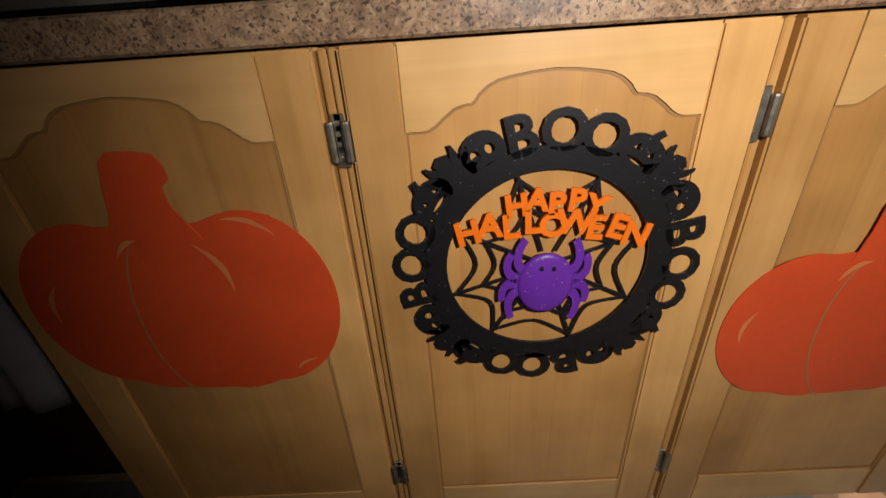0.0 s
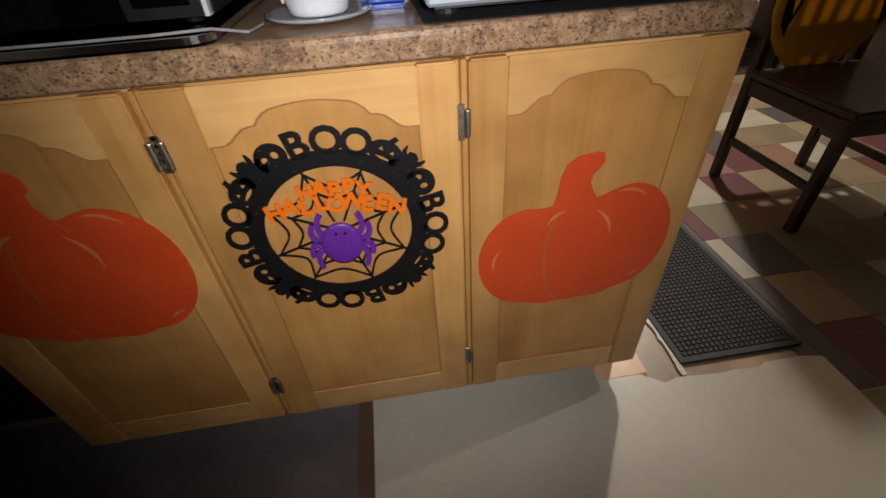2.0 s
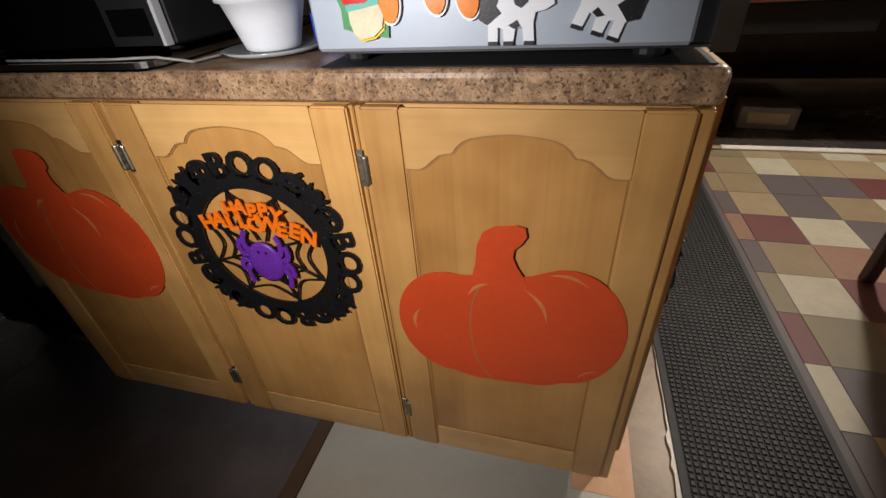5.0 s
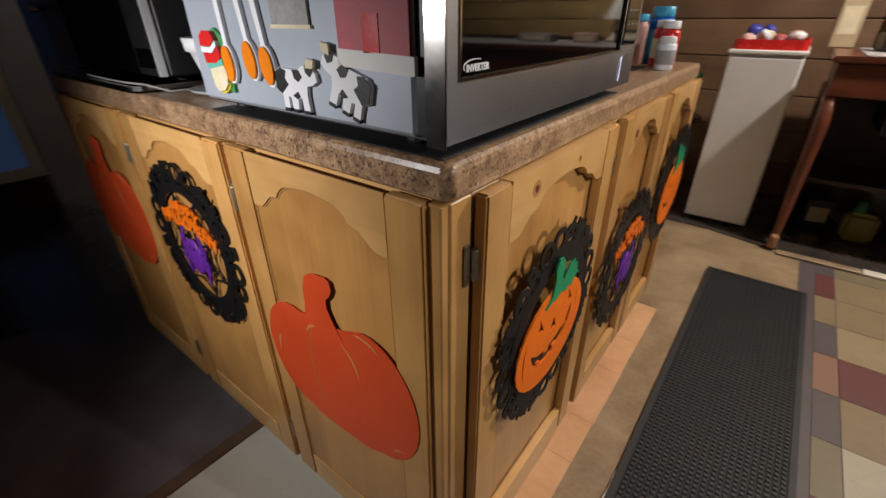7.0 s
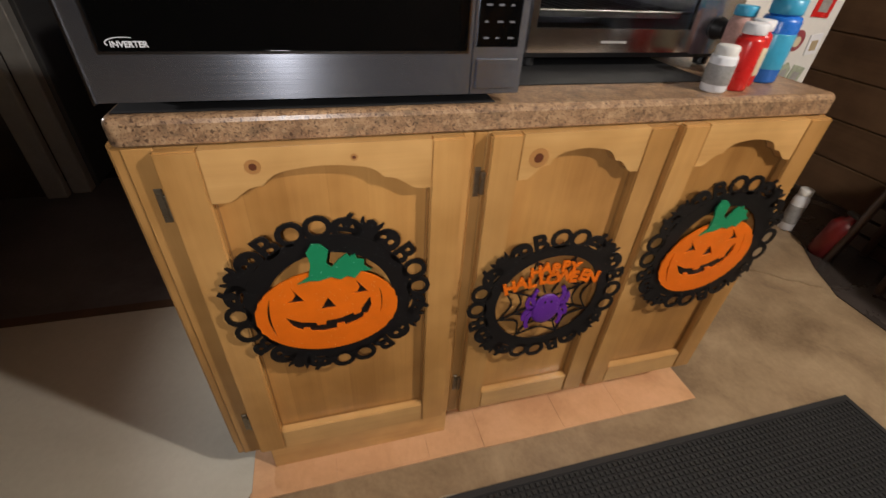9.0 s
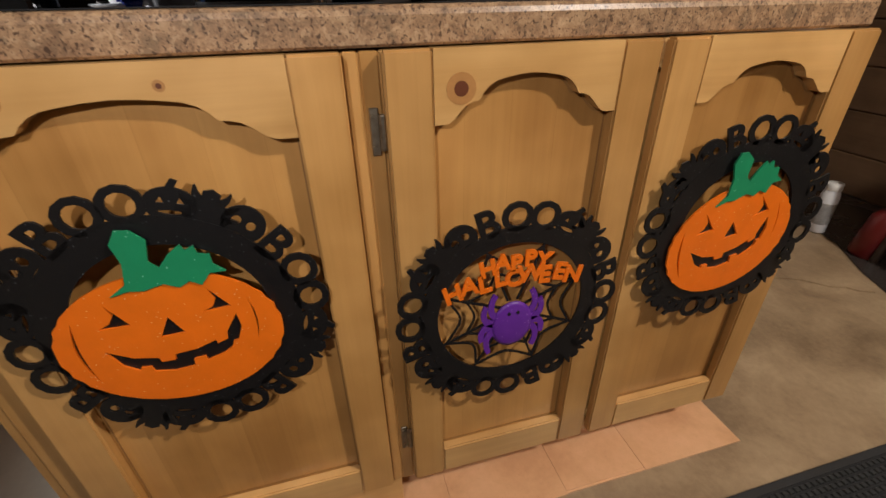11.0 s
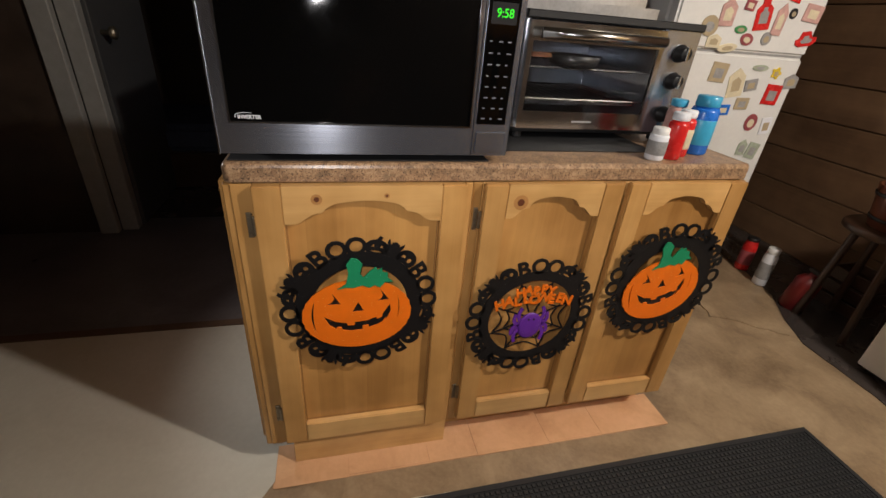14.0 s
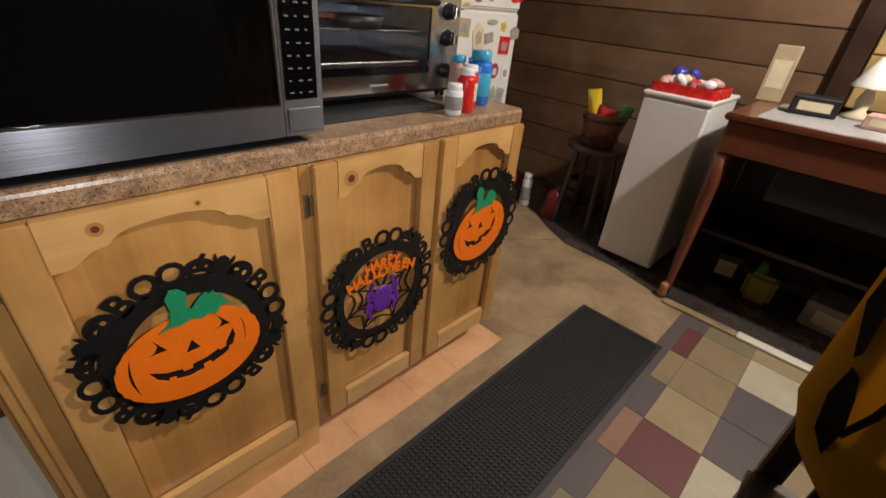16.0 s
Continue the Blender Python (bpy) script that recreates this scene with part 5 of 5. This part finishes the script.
dk = thing("writing_desk", pose(0.335, 2.14, 0.0047), "reddish brown wooden desk with a dark space below", "desk")
part("desk_top", box(0.0, 1.75, 0.0, 0.62, 0.842, 0.870, 0.006, None, 2), wood_red, dk)
part("apron", box(0.02, 1.73, 0.012, 0.032, 0.715, 0.842, 0.003), wood_red, dk)
# inner panels darkened: shade of the space below the top is in their colour
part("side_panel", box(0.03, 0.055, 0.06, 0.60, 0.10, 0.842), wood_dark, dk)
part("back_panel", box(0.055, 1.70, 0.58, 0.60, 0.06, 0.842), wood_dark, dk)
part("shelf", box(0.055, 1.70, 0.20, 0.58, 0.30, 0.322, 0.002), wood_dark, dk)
part("hung_drawer", box(0.24, 0.90, 0.03, 0.45, 0.575, 0.712, 0.004), black_plastic, dk, "black drawer box under the top")
for x in (0.045, 1.70):
    for yy in (0.045, 0.575):
        part("leg", lathe([(0.016, 0.0), (0.022, 0.03), (0.016, 0.05), (0.024, 0.30), (0.030, 0.60), (0.030, 0.714)], 14, pose(x, yy, 0)), wood_red, dk, "", None, True)

cl = thing("desk_cloth", pose(0.335, 2.14, 0.8752), "white cloth spread over the desk top", "tablecloth")
rnd = random.Random(21)
b = bmesh.new()
gridv = [[b.verts.new((0.10 + 1.6 * i / 32, 0.015 + 0.56 * j / 10, 0.0035 + 0.004 * noise.noise((i * 0.5, j * 0.7, 2)))) for j in range(11)] for i in range(33)]
for i in range(32):
    for j in range(10):
        b.faces.new((gridv[i][j], gridv[i + 1][j], gridv[i + 1][j + 1], gridv[i][j + 1]))
r = bmesh.ops.solidify(b, geom=b.faces[:], thickness=0.002)
part("cloth", b, cloth_white, cl, "", None, True)


def small_box(name, m, w, d, h, mat, label, category="box"):
    th = thing(name, m, label, category)
    part("carton", box(-w / 2, w / 2, -d / 2, d / 2, 0, h, 0.004), mat, th)
    part("carton_label", box(-w / 2 * 0.7, w / 2 * 0.7, -d / 2 - 0.001, -d / 2, h * 0.25, h * 0.75), cream_card, th)
    return th


small_box("desk_box", pose(0.56, 2.50, 0.8815, 0, 0, 8), 0.16, 0.12, 0.07, black_plastic, "dark plastic box on the desk cloth")
small_box("desk_box", pose(0.80, 2.42, 0.8815, 0, 0, -6), 0.13, 0.10, 0.05, pink_card, "pinkish carton on the desk cloth")
small_box("desk_box", pose(1.10, 2.40, 0.8815, 0, 0, 4), 0.22, 0.10, 0.045, grey_card, "grey slotted box on the desk cloth")
small_box("tall_box", pose(0.36, 2.74, 0.8752, 0, 0, 5), 0.10, 0.06, 0.24, tan_card, "tan cardboard box standing against the wall")
lampth = thing("table_lamp", pose(0.70, 2.62, 0.8815), "pale table lamp with a cone shade, switched off", "lamp")
part("lamp_base", lathe([(0.05, 0), (0.055, 0.01), (0.02, 0.03), (0.030, 0.07), (0.016, 0.11), (0.010, 0.125)], 22), cream_card, lampth, "", None, True)
part("shade", lathe([(0.072, 0.120), (0.072, 0.123), (0.020, 0.23), (0.018, 0.232)], 26), white_enamel, lampth, "off-white cone shade", None, True)

# golden boards over the desk, with a dark post beside them
gp = tagged(part("wall_golden_panel", box(0.63, 2.35, 2.972, 2.985, 0.88, 2.38), wall_yellow), "golden horizontal boards on the wall over the desk", "wall", kind="structure")
k = 0
while 0.885 + 0.115 * k < 2.30:
    part("board", box(0.632, 2.348, 2.955, 2.972, 0.885 + 0.115 * k, 0.885 + 0.115 * k + 0.110, 0.004), wall_yellow, gp)
    k += 1
tagged(part("wall_post", box(0.535, 0.625, 2.945, 2.985, 0.88, 2.39, 0.003), wood_dark), "dark timber post on the wall", "post", kind="structure")

jug = thing("oil_jug", pose(0.70, 2.50, 0.0047), "greenish yellow plastic jug on the floor under the desk", "jug")
part("jug_body", box(-0.065, 0.065, -0.045, 0.045, 0.0, 0.15, 0.02, None, 3), plain("olive_yellow_plastic", (0.28, 0.24, 0.05), 0.35), jug)
part("jug_neck", lathe([(0.030, 0.150), (0.018, 0.185), (0.018, 0.205)], 18, pose(-0.02, 0, 0)), green_plastic, jug, "", None, True)
small_box("floor_box", pose(0.52, 2.62, 0.0047, 0, 0, 10), 0.12, 0.16, 0.16, black_plastic, "black box on the floor under the desk")
small_box("floor_box", pose(1.05, 2.55, 0.0047, 0, 0, -8), 0.30, 0.22, 0.13, grey_card, "grey carton on the floor under the desk")
st = thing("door_stop", pose(0.377, 2.135, 0.0165), "small turned wooden door stop on the floor", "door stop")
part("stop", lathe([(0.020, 0.0), (0.022, 0.006), (0.015, 0.03), (0.020, 0.052), (0.015, 0.064)], 16), plain("reddish_wood_knob", (0.33, 0.15, 0.075), 0.4), st, "", None, True)

# stool with a bucket of snacks
sl = thing("wooden_stool", pose(-0.30, 2.52, 0.0047) @ Matrix.Diagonal((1, 1, 0.86, 1)), "dark wooden stool in the corner", "stool")
part("seat", lathe([(0.165, 0.56), (0.175, 0.565), (0.175, 0.59), (0.165, 0.597)], 26), wood_dark, sl, "", None, True)
for a in (45, 135, 225, 315):
    c, s = math.cos(radians(a)), math.sin(radians(a))
    part("leg", rod((0.16 * c, 0.16 * s, 0.0), (0.11 * c, 0.11 * s, 0.565), 0.016, 10), wood_dark, sl)
bk = thing("wooden_bucket", pose(-0.30, 2.50, 0.519), "brown wooden bucket filled with snack bags", "bucket")
part("bucket_body", lathe([(0.085, 0.0), (0.090, 0.004), (0.118, 0.175), (0.120, 0.18), (0.110, 0.18), (0.09, 0.03)], 26), wood_red, bk, "", None, True)
for z, r in ((0.04, 0.0975), (0.14, 0.1145)):
    part("hoop", lathe([(r - 0.002, z - 0.007), (r + 0.0012, z - 0.006), (r + 0.0035, z + 0.007), (r + 0.001, z + 0.008)], 26), black_soft, bk, "", None, True)


def snack(m, w, h, mat, label):
    th = thing("snack_bag", m, label, "snack bag", "snack bags in the bucket")
    b = bmesh.new()
    n = 8
    rows = []
    for s in (-1, 1):
        rows.append([[b.verts.new((w * (i / n - 0.5), s * 0.022 * math.sin(math.pi * i / n) * math.sin(math.pi * j / n) + 0.004 * noise.noise((i, j * 1.3, s)), h * j / n)) for j in range(n + 1)] for i in range(n + 1)])
    for q in rows:
        for i in range(n):
            for j in range(n):
                b.faces.new((q[i][j], q[i + 1][j], q[i + 1][j + 1], q[i][j + 1]))
    part("bag", b, mat, th, "", None, True)


snack(pose(-0.345, 2.50, 0.610, 0, -14, 10), 0.075, 0.20, yellow_plastic, "shiny yellow snack bag")
snack(pose(-0.290, 2.46, 0.620, 8, 10, -8), 0.105, 0.115, red_plastic, "shiny red snack bag")
snack(pose(-0.235, 2.53, 0.600, -6, 16, 20), 0.06, 0.15, green_plastic, "shiny green snack bag")

# clutter between fridge and corner
bottle_c = bottle("cleaner_bottle", -0.68, 2.46, 0.034, 0.22, white_plastic, white_enamel, "tall white cleaner bottle beside the fridge", grey_card, 0.03)
bottle_c.location.z = 0.0047
b2 = bottle("cleaner_bottle", -0.84, 2.50, 0.036, 0.20, red_plastic, black_plastic, "red bottle on the floor beside the fridge", maroon_card)
b2.location.z = 0.0047
ext = thing("red_cylinder", pose(-0.47, 2.44, 0.0047, 0, 8, 0), "dark red metal cylinder on the floor in the corner", "cylinder")
part("cylinder_body", lathe([(0.050, 0.0), (0.055, 0.006), (0.055, 0.16), (0.040, 0.185), (0.018, 0.198), (0.018, 0.212)], 24), plain("dark_red_metal", (0.13, 0.008, 0.008), 0.35), ext, "", None, True)
part("valve", box(-0.03, 0.03, -0.012, 0.012, 0.212, 0.230, 0.003), black_plastic, ext)
cb = thing("crate", pose(-0.42, 2.74, 0.0047), "dark wooden crate on the floor below the stool", "crate")
for z in (0.0, 0.075, 0.15):
    for q in ((-0.10, 0.10, -0.09, -0.078), (-0.10, 0.10, 0.078, 0.09), (-0.10, -0.088, -0.078, 0.078), (0.088, 0.10, -0.078, 0.078)):
        part("slat", box(*q, z, z + 0.06, 0.002), wood_dark, cb)

# loose piece of tan vinyl near the fridge
loose = wavy((-0.72, 2.44), (-0.55, 2.40), 6, 0.010, 31) + wavy((-0.55, 2.40), (-0.27, 2.20), 8, 0.010, 32) + wavy((-0.27, 2.20), (-0.45, 1.96), 7, 0.010, 33) + wavy((-0.45, 1.92), (-0.74, 2.02), 7, 0.010, 34)
tagged(part("floor_loose_vinyl", plate([loose], 0.0008, 0.0068), lino_tan), "loose piece of tan vinyl by the fridge", "floor covering", kind="structure")


# ---- chair with a festive cover ----
CHAIR = pose(0.867, 0.905, 0.006)
ch = thing("dining_chair", CHAIR, "dark wooden dining chair with a mustard cover on its back", "chair")
CW = 0.46
for x in (0.0, CW - 0.04):
    part("back_post", box(x, x + 0.04, 0.0, 0.034, 0.0, 1.14, 0.005), wood_chair, ch)
    part("leg", box(x, x + 0.04, -0.440, -0.405, 0.0, 0.435, 0.005), wood_chair, ch)
    part("side_rail", box(x + 0.008, x + 0.032, -0.405, 0.0, 0.37, 0.425, 0.003), wood_chair, ch)
    part("stretcher", box(x + 0.010, x + 0.030, -0.405, 0.0, 0.16, 0.19, 0.003), wood_chair, ch)
part("front_rail", box(0.04, CW - 0.04, -0.435, -0.410, 0.37, 0.425, 0.003), wood_chair, ch)
part("back_rail", box(0.04, CW - 0.04, 0.006, 0.028, 0.36, 0.425, 0.003), wood_chair, ch)
part("seat", box(-0.012, CW + 0.012, -0.465, -0.002, 0.436, 0.466, 0.008, None, 2), wood_chair, ch)
part("top_rail", box(0.04, CW - 0.04, 0.004, 0.030, 1.06, 1.13, 0.004), wood_chair, ch)
part("lower_rail", box(0.04, CW - 0.04, 0.002, 0.032, 0.565, 0.64, 0.004), wood_chair, ch)
for k in range(5):
    part("slat", box(0.078 + k * 0.070, 0.108 + k * 0.070, 0.010, 0.024, 0.64, 1.06, 0.003), wood_chair, ch)
    part("slat", box(0.078 + k * 0.070, 0.108 + k * 0.070, 0.010, 0.024, 0.425, 0.565, 0.003), wood_chair, ch)

cv = thing("chair_cover", CHAIR, "mustard felt chair cover with black cut-out face shapes", "chair cover")
b = bmesh.new()
for yy in (-0.014, 0.048):
    rows = [[b.verts.new((-0.022 + (CW + 0.044) * i / 14, yy + 0.006 * noise.noise((i * 0.5, j * 0.45, yy * 30)), 0.665 + 0.515 * j / 16 - 0.22 * (1 - j / 16) * max(0.0, math.sin(math.pi * i / 14)) ** 0.55 + 0.010 * noise.noise((i * 0.4, 3.0, yy * 9)) * (j == 0))) for j in range(17)] for i in range(15)]
    for i in range(14):
        for j in range(0 if yy < 0 else 13, 16):
            b.faces.new((rows[i][j], rows[i + 1][j], rows[i + 1][j + 1], rows[i][j + 1]))
bmesh.ops.delete(b, geom=[v for v in b.verts if not v.link_faces], context="VERTS")
bmesh.ops.solidify(b, geom=b.faces[:], thickness=0.003)
part("cover_cloth", b, yellow_cloth, cv, "mustard felt", None, True)
face = pose(0, -0.0225, 0, 90, 0, 0)
for f in (lambda x: x, lambda x: CW - x):
    part("face_shape", plate([[(f(x), z) for x, z in ((-0.018, 0.90), (-0.019, 0.85), (0.006, 0.762), (0.012, 0.775), (0.006, 0.84))]], 0, 0.003), felt_black, cv, "black felt cut-out", face)
    part("face_shape", plate([[(f(x), z) for x, z in ((0.012, 0.748), (0.008, 0.69), (0.020, 0.622), (0.046, 0.582), (0.050, 0.640), (0.036, 0.702), (0.026, 0.735))]], 0, 0.003), felt_black, cv, "black felt cut-out", face)
    part("face_shape", plate([[(f(x), z) for x, z in ((0.046, 0.640), (0.060, 0.690), (0.075, 0.80), (0.082, 0.80), (0.070, 0.685), (0.052, 0.625))]], 0, 0.003), felt_black, cv, "black felt cut-out", face)
    part("face_shape", plate([[(f(x), z) for x, z in ((0.090, 0.92), (0.150, 0.87), (0.185, 0.915), (0.150, 1.03), (0.110, 1.04))]], 0, 0.003), felt_black, cv, "black felt cut-out", face)

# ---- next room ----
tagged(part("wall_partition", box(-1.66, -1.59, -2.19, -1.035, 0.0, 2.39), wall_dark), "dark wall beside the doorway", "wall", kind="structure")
# casing and door paint darkened to hold the falloff of light here
for nm, q in (("door_casing", (-1.605, -1.560, -1.030, -0.945, 0, 2.10)), ("door_casing", (-1.660, -1.600, -0.942, -0.862, 0, 2.10))):
    tagged(part(nm, box(q[0], q[1], q[2], q[3], 0.0047, q[5], 0.004), plain("dimmed_white_paint", (0.24, 0.235, 0.22), 0.55)), "white door casing with the dim light in its paint colour", "door casing", kind="structure")
dr = tagged(part("door_1", box(-2.32, -1.662, -0.885, -0.845, 0.012, 2.05, 0.003), plain("dimmed_grey_paint", (0.05, 0.05, 0.05), 0.5)), "grey door standing open into the next room, darkened for the dim light", "door", kind="structure")
part("door_knob", lathe([(0.012, 0.0), (0.012, 0.03), (0.028, 0.04), (0.030, 0.058), (0.018, 0.068)], 18, pose(-1.74, -0.845, 0.98, -90, 0, 0)), steel_hinge, dr, "", None, True)

tow = thing("hanging_towel", pose(-1.56, 0.085, 0.30), "white towel hanging beyond the cabinet end", "towel")
b = bmesh.new()
rows = [[b.verts.new((0.13 * i / 10, 0.010 * math.sin(i * 0.9) + 0.004 * math.sin(j * 0.5), 0.57 * j / 14)) for j in range(15)] for i in range(11)]
for i in range(10):
    for j in range(14):
        b.faces.new((rows[i][j], rows[i + 1][j], rows[i + 1][j + 1], rows[i][j + 1]))
bmesh.ops.solidify(b, geom=b.faces[:], thickness=0.004)
part("towel_cloth", b, cloth_white, tow, "", None, True)
part("towel_rail", rod((-0.04, 0.0, 0.575), (0.2395, 0.0, 0.575), 0.007, 10), chrome, tow, "metal rail")

cup = thing("tall_cupboard", pose(-1.92, 0.13, 0.0047), "tall dark wooden cupboard beyond the cabinet end", "cupboard")
part("cupboard_body", box(0.0, 0.56, 0.0, 0.55, 0.06, 1.95, 0.006), wood_dark, cup)
part("cupboard_plinth", box(0.02, 0.54, 0.03, 0.54, 0.0, 0.06), black_plastic, cup)
for x0 in (0.008, 0.284):
    d = part("cupboard_door", box(x0, x0 + 0.268, -0.018, -0.0005, 0.08, 1.93, 0.004), wood_dark, cup)
    part("door_knob", lathe([(0.006, 0.0), (0.006, 0.012), (0.014, 0.018), (0.012, 0.026)], 14, pose(x0 + (0.248 if x0 < 0.1 else 0.020), -0.018, 1.05, 90, 0, 0)), steel_hinge, d, "", None, True)

# night window of the next room
win = tagged(part("window_1", plate([[(-0.24, 0.20), (0.24, 0.20), (0.24, 1.40), (-0.24, 1.40)], [(-0.18, 0.26), (0.18, 0.26), (0.18, 1.34), (-0.18, 1.34)]], 0.0, 0.04), white_enamel, None, "", pose(-3.199, -0.06, 0, 90, 0, 90)), "tall narrow window with cold blue evening light", "window", kind="structure")
sky_mat, n_, l_, b_ = material("evening_glow", 1.0)
b_.inputs["Base Color"].default_value = (0, 0, 0, 1)
b_.inputs["Emission Color"].default_value = (0.25, 0.45, 1.0, 1)
b_.inputs["Emission Strength"].default_value = 0.035
part("pane", plate([[(-0.18, 0.26), (0.18, 0.26), (0.18, 1.34), (-0.18, 1.34)]], 0.006, 0.010), sky_mat, win)
part("window_bar", box(-0.18, 0.18, 0.78, 0.81, 0.010, 0.034), white_enamel, win)
bd = thing("low_bed", pose(-2.55, -1.30, 0.0047), "low bed in the next room, dim blue light in its cover colour", "bed")
part("bed_base", box(-0.42, 0.30, -0.60, 0.95, 0.0, 0.24, 0.01), wood_dark, bd)
# navy tone stands for the dim bluish light on the cover
part("mattress", box(-0.42, 0.29, -0.59, 0.94, 0.24, 0.42, 0.04, None, 3), plain("dim_blue_lit_cover", (0.030, 0.038, 0.065), 0.8, 0, 0.3, 9, 0.3), bd)

# pendant over the table
pen = thing("ceiling_lamp", pose(1.23, 1.89, 2.40), "small bare-bulb ceiling lamp over the table", "lamp")
part("ceiling_rose", lathe([(0.055, -0.022), (0.06, -0.018), (0.06, 0.0)], 20), white_enamel, pen, "", None, True)
part("lamp_holder", lathe([(0.018, -0.115), (0.022, -0.105), (0.022, -0.022)], 16), white_enamel, pen, "", None, True)
